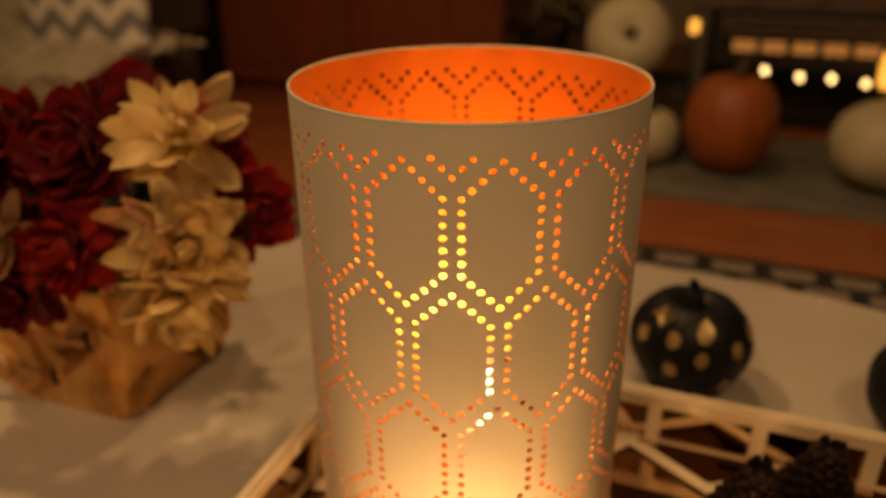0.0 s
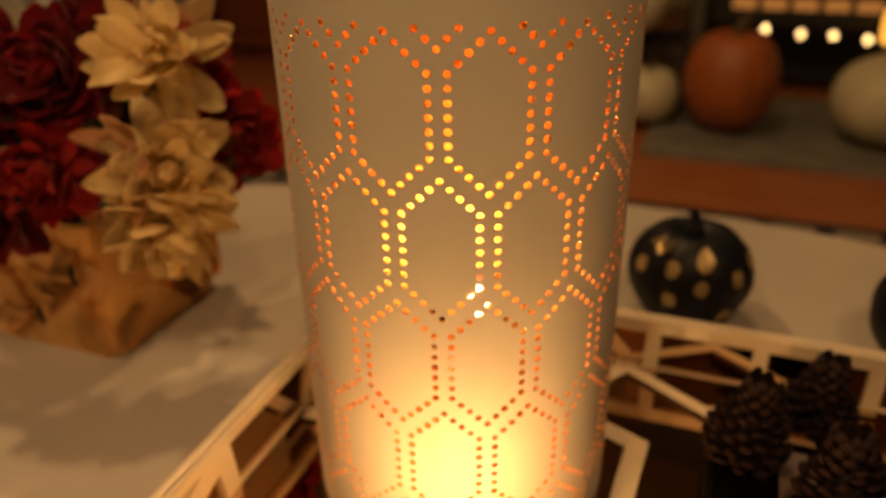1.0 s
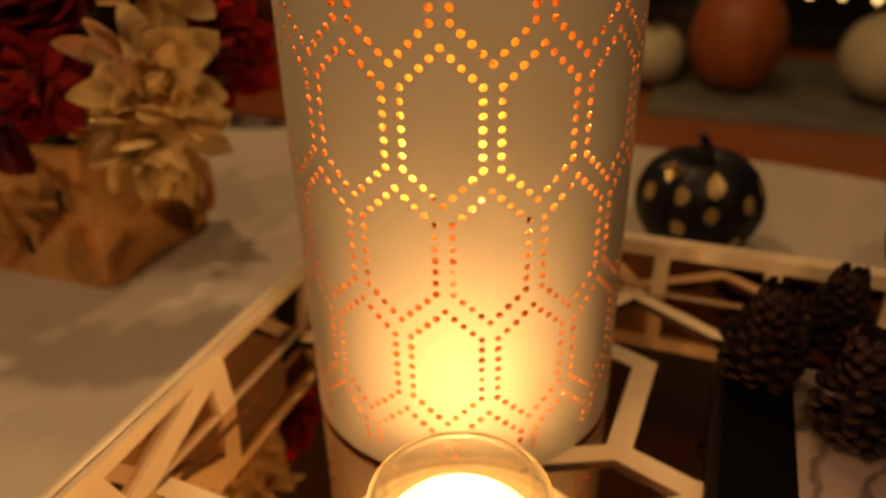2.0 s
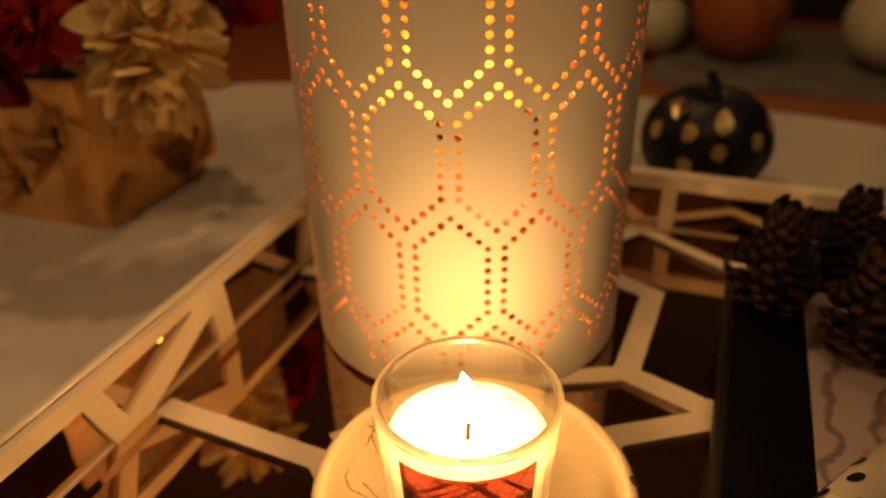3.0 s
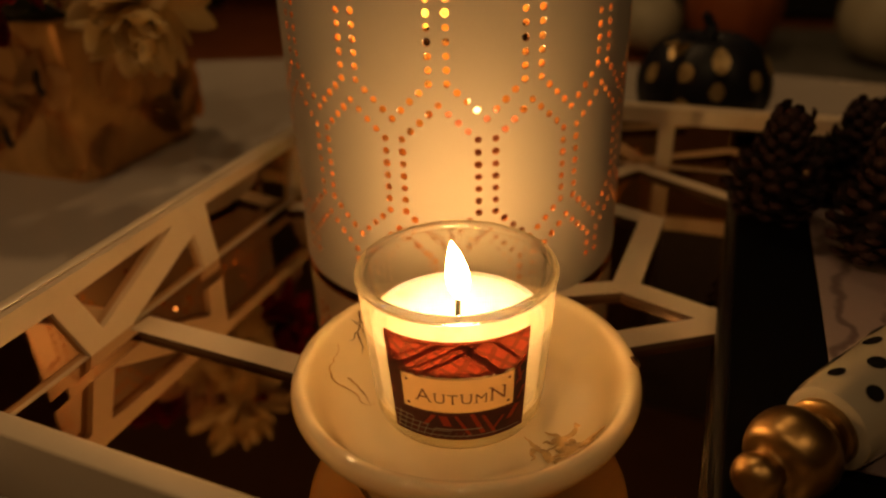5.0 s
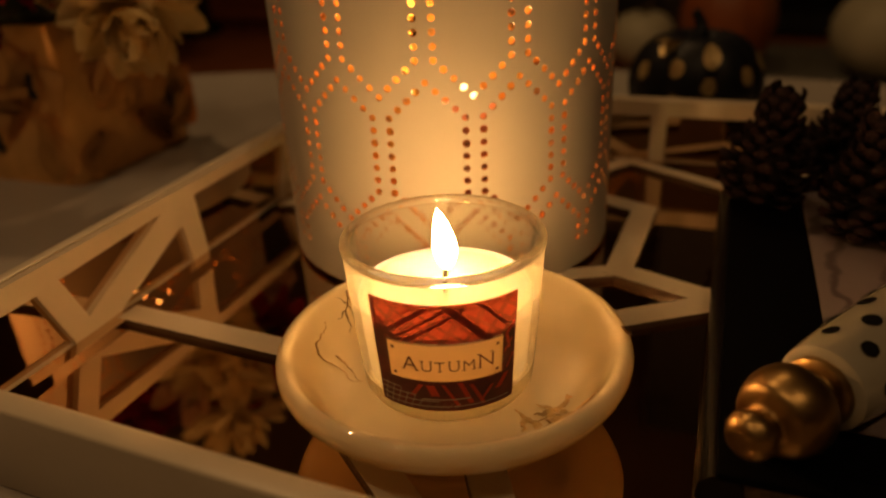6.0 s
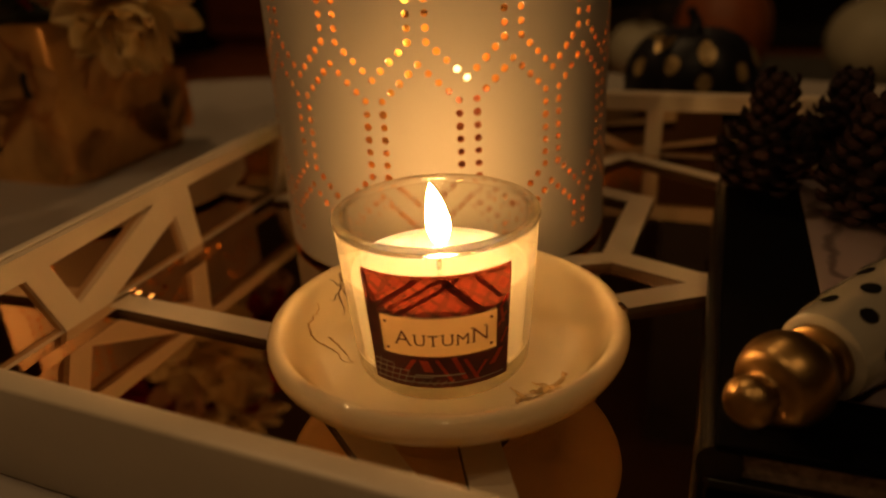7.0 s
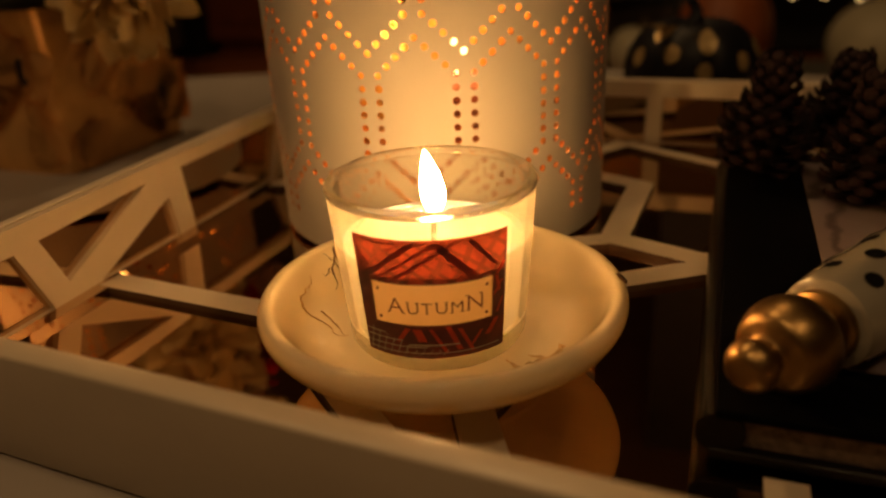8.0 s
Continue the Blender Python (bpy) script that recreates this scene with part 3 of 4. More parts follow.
for a, w, skew, z0, z1 in ((-41, 4.6, 30, 0.0268, 0.0398), (-33, 2.6, 34, 0.0268, 0.0396), (-25, 3.8, 36, 0.0268, 0.0400), (-41, 1.4, 26, 0.0300, 0.0400), (21, 6.0, -22, 0.0266, 0.0400), (34, 3.0, -16, 0.0300, 0.0400), (18, 1.0, -20, 0.0266, 0.0390), (-30, 2.8, -9, 0.0268, 0.0340), (-40, 2.0, -1, 0.0270, 0.0400)):
    part("twill_band", on_label(a, a + w, LAB0 + z0, LAB0 + z1, 0.0008, 3, 6, 0.0, skew), LABEL_DARK, label)


def letters(text, size, x, z, name):
    """Letters bent round the glass; x along the glass from the label's middle."""
    cu = bpy.data.curves.new(name, "FONT")
    cu.body, cu.size, cu.extrude, cu.offset = text, size, 0.00004, -size * 0.011
    tmp = bpy.data.objects.new(name, cu)
    scene.collection.objects.link(tmp)
    bpy.context.view_layer.update()
    me = bpy.data.meshes.new_from_object(tmp.evaluated_get(bpy.context.evaluated_depsgraph_get()))
    wide = max(v.co.x for v in me.vertices)
    for v in me.vertices:
        zz = z + v.co.y
        r = glass_radius(zz) + 0.0012 + v.co.z
        a = radians(-91.4) + (x + v.co.x) / glass_radius(z)
        v.co = (r * math.cos(a), r * math.sin(a), zz)
    bpy.data.objects.remove(tmp)
    me.materials.clear()
    me.materials.append(INK)
    ob = new(name, me)
    ob.parent = label
    return x + wide


def serif(x, z, w=0.0011):
    """A short foot across the end of a stroke."""
    r = glass_radius(z)
    a = math.degrees(x / r)
    part("serif", on_label(a - math.degrees(w / 2 / r), a + math.degrees(w / 2 / r), z - 0.00014, z + 0.00014, 0.00122, 4, 1), INK, label)


TXT_Z = PLATE0 + 0.0042
x0 = -0.0134
for ch, size in zip("AUTUMN", (0.0076, 0.0056, 0.0056, 0.0056, 0.0056, 0.0076)):
    x1 = letters(ch, size, x0, TXT_Z, "lettering")
    top = TXT_Z + size * 0.70
    for fx, fz in {"A": ((0.06, 0), (0.97, 0)), "U": ((0.16, 1), (0.94, 1)), "T": ((0.52, 0),), "M": ((0.12, 0), (0.92, 0)), "N": ((0.14, 0), (0.90, 1), (0.10, 1))}[ch]:
        serif(x0 + (x1 - x0) * fx, top if fz else TXT_Z + 0.0001)
    x0 = x1 + 0.00075

# ---- serving tray with mirrored floor ----
U0, U1, V0, V1, WALL_H, WALL_T = -0.1105, 0.300, -0.2190, 0.1235, 0.0435, 0.0100
tray = thing("serving_tray", pose(0, 0, 0, 0, 0, YAW), "white wooden serving tray with mirrored floor and geometric fretwork", "tray")
part("base_board", box(U0 - WALL_T, U1 + WALL_T, V0 - 0.0020, V1 + WALL_T, TABLE_Z, -0.0022, 0.0012), TRAY_WHITE, tray)
part("mirror_floor", box(U0, U1, V0, V1, -0.0022, 0.0016), MIRROR, tray, "smoked mirror glass", smooth=False)


def fret_wall(name, length, holes, place_wall, place_face, place_mirror):
    """One side: solid back board, mirror sheet and a white pierced face, set against one another."""
    w = part(name, place_wall, TRAY_WHITE, tray)
    part("mirror_sheet", place_mirror, MIRROR, w, "mirror glass", smooth=False)
    part("fretwork", place_face, TRAY_WHITE, w, "white pierced fretwork", smooth=False)
    return w


FT = 0.0032
LEFT_HOLES = [
    [(-0.2150, 0.0040), (-0.1990, 0.0040), (-0.1585, 0.0040), (-0.1700, 0.0330), (-0.2150, 0.0330)],
    [(-0.0950, 0.0365), (-0.1580, 0.0340), (-0.1490, 0.0120)],
    [(-0.0820, 0.0255), (-0.0790, 0.0040), (-0.1340, 0.0040)],
    [(-0.0700, 0.0365), (0.0200, 0.0365), (0.0080, 0.0040), (-0.0670, 0.0040)],
    [(0.0340, 0.0365), (0.1180, 0.0365), (0.1180, 0.0120)],
    [(0.0220, 0.0040), (0.0260, 0.0290), (0.1080, 0.0040)],
]
left = fret_wall("tray_side", V1 - V0, LEFT_HOLES,
                 box(U0 - WALL_T, U0 - FT - 0.0012, V0 - 0.0015, V1 + WALL_T, -0.0022, WALL_H, 0.0008),
                 panel([(V0, 0.0), (V1, 0.0), (V1, WALL_H - 0.0004), (V0, WALL_H - 0.0004)], LEFT_HOLES, FT, lambda a, b, c: (U0 - c, a, b)),
                 box(U0 - FT - 0.0012, U0 - FT, V0, V1, 0.0, WALL_H - 0.001))
BACK_HOLES = []
step = 0.0685
for k in range(6):
    a = U0 + 0.006 + k * step
    BACK_HOLES.append([(a, 0.004), (a, 0.0335), (a + step - 0.0095, 0.0335), (a + step - 0.0095, 0.004)])
back = fret_wall("tray_side", U1 - U0, BACK_HOLES,
                 box(U0 - FT, U1 + WALL_T, V1 + FT + 0.0012, V1 + WALL_T, -0.0022, WALL_H, 0.0008),
                 panel([(U0, 0.0), (U1, 0.0), (U1, WALL_H - 0.0004), (U0, WALL_H - 0.0004)], BACK_HOLES, FT, lambda a, b, c: (a, V1 + c, b)),
                 box(U0, U1, V1 + FT, V1 + FT + 0.0012, 0.0, WALL_H - 0.001))
right = part("tray_side", box(U1, U1 + WALL_T, V0 - 0.0015, V1 + FT, -0.0022, WALL_H, 0.0008), TRAY_WHITE, tray)


def front_side():
    """The near side leans outward a little and runs slightly askew."""
    bm = box(U0 - WALL_T, U1 + WALL_T, 0, 1, 0, 1, 0)
    for v in bm.verts:
        up, inner_face = v.co.z > 0.5, v.co.y > 0.5
        skew = -0.055 * v.co.x
        v.co.y = ((-0.2335 if inner_face else -0.2417) if up else (-0.2185 if inner_face else -0.2262)) + skew
        v.co.z = WALL_H + 0.0002 if up else TABLE_Z + 0.0012
    bmesh.ops.bevel(bm, geom=bm.edges[:], offset=0.0012, segments=3, affect="EDGES", profile=0.5)
    return bm


front = part("tray_side", front_side(), TRAY_WHITE, tray)
for name, path, w in (
    ("floor_lath", [(U0 + 0.002, -0.1308), (-0.020, -0.1370), (0.060, -0.205), (0.072, V0 + 0.002)], 0.0118),
    ("floor_lath", [(0.040, 0.066), (0.0985, 0.0415), (0.0950, -0.0345), (0.1420, -0.0520), (0.0960, -0.0815), (0.072, -0.175), (0.094, V0 + 0.002)], 0.0128),
    ("floor_lath", [(0.0950, -0.0345), (0.040, -0.060), (-0.020, -0.1250)], 0.0110),
    ("floor_lath", [(0.0800, V1 - 0.002), (0.1370, 0.0870), (0.1900, V1 - 0.002)], 0.0090),
    ("floor_lath", [(U0 + 0.002, 0.002), (-0.060, 0.012), (0.040, 0.066), (0.0800, V1 - 0.002)], 0.0118),
    ("floor_lath", [(0.1320, -0.0465), (0.230, -0.090), (U1 - 0.002, -0.050)], 0.0118),
    ("floor_lath", [(0.1600, -0.1830), (0.1600, V0 + 0.002)], 0.0110),
    ("edge_bead", [(U0 + 0.0034, V0), (U0 + 0.0034, V1)], 0.0068),
    ("edge_bead", [(U0 + 0.0069, V1 - 0.0034), (U1, V1 - 0.0034)], 0.0068),
):
    bar = strip(path, w, -0.001, 0.0042 + 0.00005 * len(path))
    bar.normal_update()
    # side faces go dark brown: shade and mirrored edge put into the colour
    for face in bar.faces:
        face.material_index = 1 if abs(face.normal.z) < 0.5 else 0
    part(name, bar, [TRAY_WHITE, LATH_SIDE_SHADE] if name == "floor_lath" else [MIRROR, MIRROR], tray, smooth=False)

# ---- black book with marbled cover, and what lies on it ----
BOX_Z = 0.020
BOOK_V = -0.1790
bx = thing("book", pose(0, 0, 0, 0, 0, YAW), "thick black book with a grey marbled cover panel", "book")
part("cover", box(0.1412, 0.290, BOOK_V, 0.054, BOX_Z - 0.0030, BOX_Z, 0.0009, 3), BLACK, bx, "black matte upper cover")
part("cover", box(0.1402, 0.290, BOOK_V - 0.0005, 0.0545, 0.0046, 0.0078, 0.0009, 3), BLACK_GLOSS, bx, "black lower cover")
part("page_block", box(0.1457, 0.287, BOOK_V + 0.0030, 0.050, 0.0076, BOX_Z - 0.0028), PAGES, bx, "cream page edges", smooth=False)
part("spine", tube([(0.1429, BOOK_V + 0.0004, 0.0123), (0.1425, -0.06, 0.0123), (0.1429, 0.0535, 0.0123)], 0.0066, 20), BLACK_GLOSS, bx, "rounded glossy black spine")
part("top_panel", box(0.1752, 0.2870, -0.150, 0.045, BOX_Z - 0.002, BOX_Z + 0.0008, 0.0004), MARBLE, bx, "grey marbled panel")


def handle_piece():
    """Turned handle: dotted enamel grip between two gilt finials, along +x from the first finial's tip."""
    axis = uv(0.024, 0.033, 0.0008).normalized()
    h = thing("handle", Matrix.Translation(uv(0.1451, -0.1823, BOX_Z + 0.0142)) @ axis.to_track_quat("X", "Z").to_matrix().to_4x4() @ Matrix.Scale(1.06, 4),
              "ivory enamel handle with black dots and gilt finials", "handle")
    turn = pose(0, 0, 0, 0, 90, 0)
    knob = [(0, 0.0), (0.004, 0.0006), (0.0064, 0.0035), (0.0066, 0.0065), (0.0052, 0.0095), (0.0056, 0.0108), (0.0100, 0.0128), (0.0124, 0.0185), (0.0118, 0.0245), (0.0084, 0.0285),
            (0.0066, 0.0300), (0.0070, 0.0320)]
    part("finial", lathe(smooth_profile(knob, 5) + [(0, 0.0321)], 48), GOLD, h, "gilt turned finial", turn)
    part("collar", lathe(smooth_profile([(0, 0.0315), (0.0085, 0.0318), (0.0098, 0.0345), (0.0088, 0.037), (0.0105, 0.0385), (0, 0.039)], 3), 40), GOLD, h, "gilt ring", turn)
    L0, L1 = 0.0355, 0.135

    def grip_r(x):
        t = (x - L0) / (L1 - L0)
        return 0.0128 + 0.0022 * math.sin(math.pi * t)
    prof = [(0, L0 - 0.001), (0.0105, L0 - 0.001), (0.0123, L0)] + [(grip_r(L0 + (L1 - L0) * k / 16), L0 + (L1 - L0) * k / 16) for k in range(1, 17)] + [(0, L1 + 0.001)]
    grip = part("grip", lathe(prof, 56), HANDLE_WHITE, h, "ivory enamel grip", turn)
    rng = random.Random(9)
    for i in range(9):
        for j in range(7):
            x = L0 + 0.009 + i * 0.0105
            a = 2 * math.pi * (j + 0.5 * (i % 2)) / 7 + rng.uniform(-0.08, 0.08)
            r = grip_r(x)
            bm = bmesh.new()
            s = 0.0024 * rng.uniform(0.9, 1.1)
            c = bm.verts.new(((r + 0.0004) * math.cos(a), (r + 0.0004) * math.sin(a), x))
            ring = []
            for k in range(12):
                q = 2 * math.pi * k / 12
                aa = a + s * math.cos(q) / r
                ring.append(bm.verts.new(((r + 0.00025) * math.cos(aa), (r + 0.00025) * math.sin(aa), x + s * 1.25 * math.sin(q))))
            for k in range(12):
                bm.faces.new((c, ring[k], ring[(k + 1) % 12]))
            part("dot", bm, DOT_BLACK, grip)
    part("finial", lathe(smooth_profile([(r, 0.171 - x) for r, x in reversed(knob)], 5), 48), GOLD, h, "gilt turned finial", turn)
    return h


handle_piece()


def scale_mesh():
    """One woody scale: a narrow stalk widening into a rounded, thick, upturned lip."""
    bm = bmesh.new()
    rows = [(0.0, 0.0010, 0.0), (0.0045, 0.0018, 0.0002), (0.0085, 0.0036, 0.0008), (0.0108, 0.0044, 0.0017), (0.0124, 0.0040, 0.0029), (0.0133, 0.0028, 0.0040), (0.0136, 0.0012, 0.0046)]
    last = None
    for x, w, z in rows:
        t = 0.0007 + 0.0013 * (x / 0.0136) ** 2
        row = [bm.verts.new((x - 0.0010 * (abs(y) / 0.0044) ** 2, y, zz)) for y, zz in ((-w, z), (-w * 0.5, z + 0.0006), (w * 0.5, z + 0.0006), (w, z), (w * 0.75, z - t), (0, z - t * 1.4), (-w * 0.75, z - t))]
        if last:
            for i in range(7):
                bm.faces.new((last[i], last[(i + 1) % 7], row[(i + 1) % 7], row[i]))
        last = row
    bm.faces.new(last)
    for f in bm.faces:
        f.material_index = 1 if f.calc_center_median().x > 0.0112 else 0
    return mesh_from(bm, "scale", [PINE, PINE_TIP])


SCALE = scale_mesh()


def pinecone(m, height, radius, label, seed):
    """An open cone: rings of scales round a core, nearly level below and upright at the tip."""
    rng = random.Random(seed)
    pc = thing("pinecone", m, label, "pinecone", "pinecones on the book")
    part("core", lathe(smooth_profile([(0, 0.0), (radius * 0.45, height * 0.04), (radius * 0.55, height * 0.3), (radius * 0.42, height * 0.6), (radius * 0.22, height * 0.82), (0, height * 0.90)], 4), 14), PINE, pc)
    n = 110
    for i in range(n):
        t = i / (n - 1)
        z = height * (0.05 + 0.80 * t)
        env = radius * (0.80 + 0.24 * math.sin(math.pi * min(1, t * 1.5)) - 0.52 * max(0, t - 0.25) ** 1.2)
        a = i * 2.39996 + rng.uniform(-0.10, 0.10)
        tilt = -14 + 40 * t + 42 * max(0, t - 0.72) / 0.28 + rng.uniform(-7, 7)
        s = radius / 0.0200 * (0.84 - 0.20 * t) * rng.uniform(0.9, 1.1)
        r0 = max(0.0006, env - 0.0134 * s * math.cos(radians(tilt)))
        ob = new("scale", SCALE)
        ob.parent = pc
        ob.matrix_basis = pose(r0 * math.cos(a), r0 * math.sin(a), z, 0, 0, math.degrees(a)) @ pose(0, 0, 0, rng.uniform(-8, 8), -tilt, rng.uniform(-8, 8)) @ Matrix.Diagonal((s, s, s, 1))
    return pc


pinecone(Matrix.Translation((0.1555, -0.026, BOX_Z + 0.0008)) @ pose(0, 0, 0, 4, 3, 10), 0.057, 0.0228, "dark brown open pinecone standing on the black book", 1)
pinecone(Matrix.Translation((0.1890, -0.076, BOX_Z + 0.0016)) @ pose(0, 0, 0, -5, 6, 70), 0.055, 0.0245, "dark brown pinecone beside the dotted handle", 2)
pinecone(Matrix.Translation((0.2040, -0.004, BOX_Z + 0.0016)) @ pose(0, 0, 0, 3, -4, 140), 0.050, 0.0215, "dark brown pinecone at the back of the book", 3)

# ---- tabletop and what stands on it ----
outline = [(-0.25 + 1.0 * math.cos(2 * math.pi * i / 160), -0.26 + 0.75 * math.sin(2 * math.pi * i / 160)) for i in range(160)]


def table_top():
    bm = bmesh.new()
    rings = [[bm.verts.new((-0.25 + (x + 0.25) * k, -0.26 + (y + 0.26) * k, z)) for x, y in outline] for k, z in
             ((0.995, TABLE_Z), (0.999, TABLE_Z - 0.002), (1.0, TABLE_Z - 0.005), (1.0, TABLE_Z - 0.026), (0.995, TABLE_Z - 0.030))]
    for a, b in zip(rings, rings[1:]):
        for i in range(160):
            bm.faces.new((a[i], a[(i + 1) % 160], b[(i + 1) % 160], b[i]))
    bm.faces.new(rings[0])
    bm.faces.new(list(reversed(rings[-1])))
    return bm


table = thing("coffee_table", pose(0, 0, 0), "oval white gloss coffee table under the tray", "table")
part("tabletop", table_top(), TABLE_WHITE, table)
for x, y in ((-0.8, -0.55), (0.3, -0.55), (-0.8, 0.05), (0.3, 0.05)):
    part("leg", lathe([(0, FLOOR_W + 0.006), (0.022, FLOOR_W + 0.006), (0.030, TABLE_Z - 0.030), (0, TABLE_Z - 0.030)], 24), TABLE_WHITE, table, m=pose(x, y, 0))


def gourd(n_ribs, radius, height, depth=0.09, dent=0.18, seg=96, rings=28):
    """A ribbed pumpkin body, its base on z = 0."""
    bm = bmesh.new()
    rows = []
    for j in range(rings + 1):
        t = j / rings
        ph = math.pi * (t - 0.5)
        rr = math.cos(ph) ** 0.8 if 0 < t < 1 else 0.0
        z = height * (0.5 + 0.5 * math.sin(ph))
        z -= height * dent * math.exp(-(rr / 0.32) ** 2) * (1 if t > 0.5 else -0.4)
        if rr < 1e-3:
            rows.append([bm.verts.new((0, 0, z))])
            continue
        row = []
        for i in range(seg):
            a = 2 * math.pi * i / seg
            rib = 1 - depth * (1 - abs(math.sin(a * n_ribs / 2))) ** 2
            row.append(bm.verts.new((radius * rr * rib * math.cos(a), radius * rr * rib * math.sin(a), z)))
        rows.append(row)
    for a, b in zip(rows, rows[1:]):
        for i in range(seg):
            j = (i + 1) % seg
            if len(a) == 1:
                bm.faces.new((a[0], b[j], b[i]))
            elif len(b) == 1:
                bm.faces.new((a[i], a[j], b[0]))
            else:
                bm.faces.new((a[i], a[j], b[j], b[i]))
    return bm


def dotted_pumpkin(m, radius, height, dots, label):
    pk = thing("pumpkin", m, label, "pumpkin", "small pumpkins on the table")
    body = part("body", gourd(8, radius, height, 0.07), BLACK_MATTE, pk)
    part("stem", tube([(0, 0, height * 0.78), (0.0005, 0, height * 0.92), (0.001, 0.001, height * 1.02), (-0.001, 0.002, height * 1.08), (-0.004, 0.002, height * 1.13)],
                      [0.0095, 0.0070, 0.0046, 0.0036, 0.0032], 9), BLACK_MATTE, pk)
    bpy.context.view_layer.update()
    for az, zz, s in dots:
        d = Vector((math.cos(radians(az)), math.sin(radians(az)), 0))
        bm = bmesh.new()
        up = Vector((0, 0, 1))
        side = up.cross(d)
        rng = random.Random(int(az * 7 + zz * 1000))
        ring, c = [], None
        for k in range(15):
            q = 2 * math.pi * k / 14
            off = (side * math.cos(q) + up * math.sin(q) * 1.15) * s * rng.uniform(0.9, 1.1) if k < 14 else Vector((0, 0, 0))
            ok, loc, nrm, _ = body.ray_cast(Vector((0, 0, zz)) + off + d * 0.2, -d)
            p = loc + nrm * 0.0006 if ok else Vector((0, 0, zz)) + off + d * radius
            if k < 14:
                ring.append(bm.verts.new(p))
            else:
                c = bm.verts.new(p)
        for k in range(14):
            bm.faces.new((c, ring[k], ring[(k + 1) % 14]))
        part("painted_dot", bm, GOLD_PAINT, body)
    return pk


PK = (0.187, 0.181)
pumpkin_dots = [(-93.5, 0.0672, 0.0062), (-126, 0.0600, 0.0054), (-61, 0.0540, 0.0056), (-97, 0.0490, 0.0054), (-146, 0.0735, 0.0058), (-160, 0.0560, 0.0058), (-124, 0.0370, 0.0054), (-70, 0.0240, 0.0052),
                (-30, 0.0600, 0.006), (-20, 0.035, 0.006), (10, 0.055, 0.006), (60, 0.05, 0.006), (110, 0.06, 0.006), (160, 0.05, 0.006)]
dotted_pumpkin(pose(*PK, TABLE_Z, 0, 0, 0), 0.0485, 0.082, pumpkin_dots, "small black pumpkin painted with gold dots")
dotted_pumpkin(pose(0.345, 0.105, TABLE_Z, 0, 0, 60), 0.047, 0.080, [(a, z, 0.006) for a, z in ((-170, 0.05), (-140, 0.03), (-120, 0.058), (-95, 0.04), (170, 0.03), (150, 0.055), (-60, 0.05), (-30, 0.035))],
               "black and gold painted pumpkin near the table edge")

# ---- flower vase ----
VC = Vector((-0.2600, 0.123, TABLE_Z))
va = thing("flower_vase", Matrix.Translation(VC) @ pose(0, 0, 0, 0, 0, YAW), "square gold ceramic vase with raised leaf relief", "vase")
SIDE, V_H = 0.130, 0.112


def vase_body():
    bm = bmesh.new()
    loops = []
    rng = random.Random(5)
    n = 22
    for z, k in ((0.0, 0.975), (0.004, 0.995), (0.03, 1.0), (V_H * 0.6, 1.01), (V_H, 1.02), (V_H, 0.96), (0.02, 0.93)):
        row = []
        for s in range(4):
            for i in range(n):
                t = -1 + 2 * i / n
                x, y = ((t, -1), (1, t), (-t, 1), (-1, -t))[s]
                f = (abs(x) ** 12 + abs(y) ** 12) ** (-1 / 12)
                row.append(bm.verts.new((-SIDE / 2 + x * f * k * SIDE / 2, SIDE / 2 + y * f * k * SIDE / 2, z)))
        loops.append(row)
    for a, b in zip(loops, loops[1:]):
        for i in range(4 * n):
            bm.faces.new((a[i], a[(i + 1) % (4 * n)], b[(i + 1) % (4 * n)], b[i]))
    bm.faces.new(loops[0])
    bm.faces.new(list(reversed(loops[-1])))
    return bm


part("body", vase_body(), GOLD_VASE, va)


def petal(length, width, curl, cup, tip=0.5, nx=7, ny=4):
    """One petal along +x, cupped and curled; a thin solid."""
    bm = bmesh.new()
    rows = []
    for i in range(nx + 1):
        t = i / nx
        w = width * (math.sin(math.pi * min(1, 0.08 + t * 0.92) ** tip)) ** 0.75 * 0.5 + 0.0006
        ang = curl * t
        x = length * (math.sin(ang) / ang * t if abs(curl) > 1e-3 and t else t)
        z = length * ((1 - math.cos(ang)) / curl if abs(curl) > 1e-3 else 0)
        rows.append([bm.verts.new((x, w * s, z + cup * (s * s) * width * 0.5 + 0.0008 * math.sin(9 * t + 5 * s))) for s in [-1 + 2 * j / ny for j in range(ny + 1)]])
    for a, b in zip(rows, rows[1:]):
        for j in range(ny):
            bm.faces.new((a[j], b[j], b[j + 1], a[j + 1]))
    bmesh.ops.solidify(bm, geom=bm.faces[:], thickness=0.0005)
    return bm


RELIEFS = [mesh_from(petal(0.060, w * 1.3, c, 0.10, 0.62, 9, 6), "relief_leaf", GOLD_VASE) for w, c in ((0.026, 0.15), (0.020, -0.12), (0.032, 0.22))]
rng = random.Random(12)
for face in range(2):
    for k in range(22):
        ob = new("relief_leaf", RELIEFS[k % 3])
        ob.parent = va
        a = 0.008 + (SIDE - 0.016) * ((k * 0.382 + 0.1) % 1)
        z = 0.004 + 0.060 * ((k * 0.618) % 1)
        turn = rng.uniform(20, 160)
        m = pose(-a, 0.0004 - 0.0003 * (k % 4), z, 90, 0, 0) if face == 0 else pose(-0.0004 + 0.0003 * (k % 4), a, z, 90, 0, 90)
        ob.matrix_basis = m @ pose(0, 0, 0, 0, 0, turn) @ Matrix.Scale(rng.uniform(0.55, 0.85), 4)
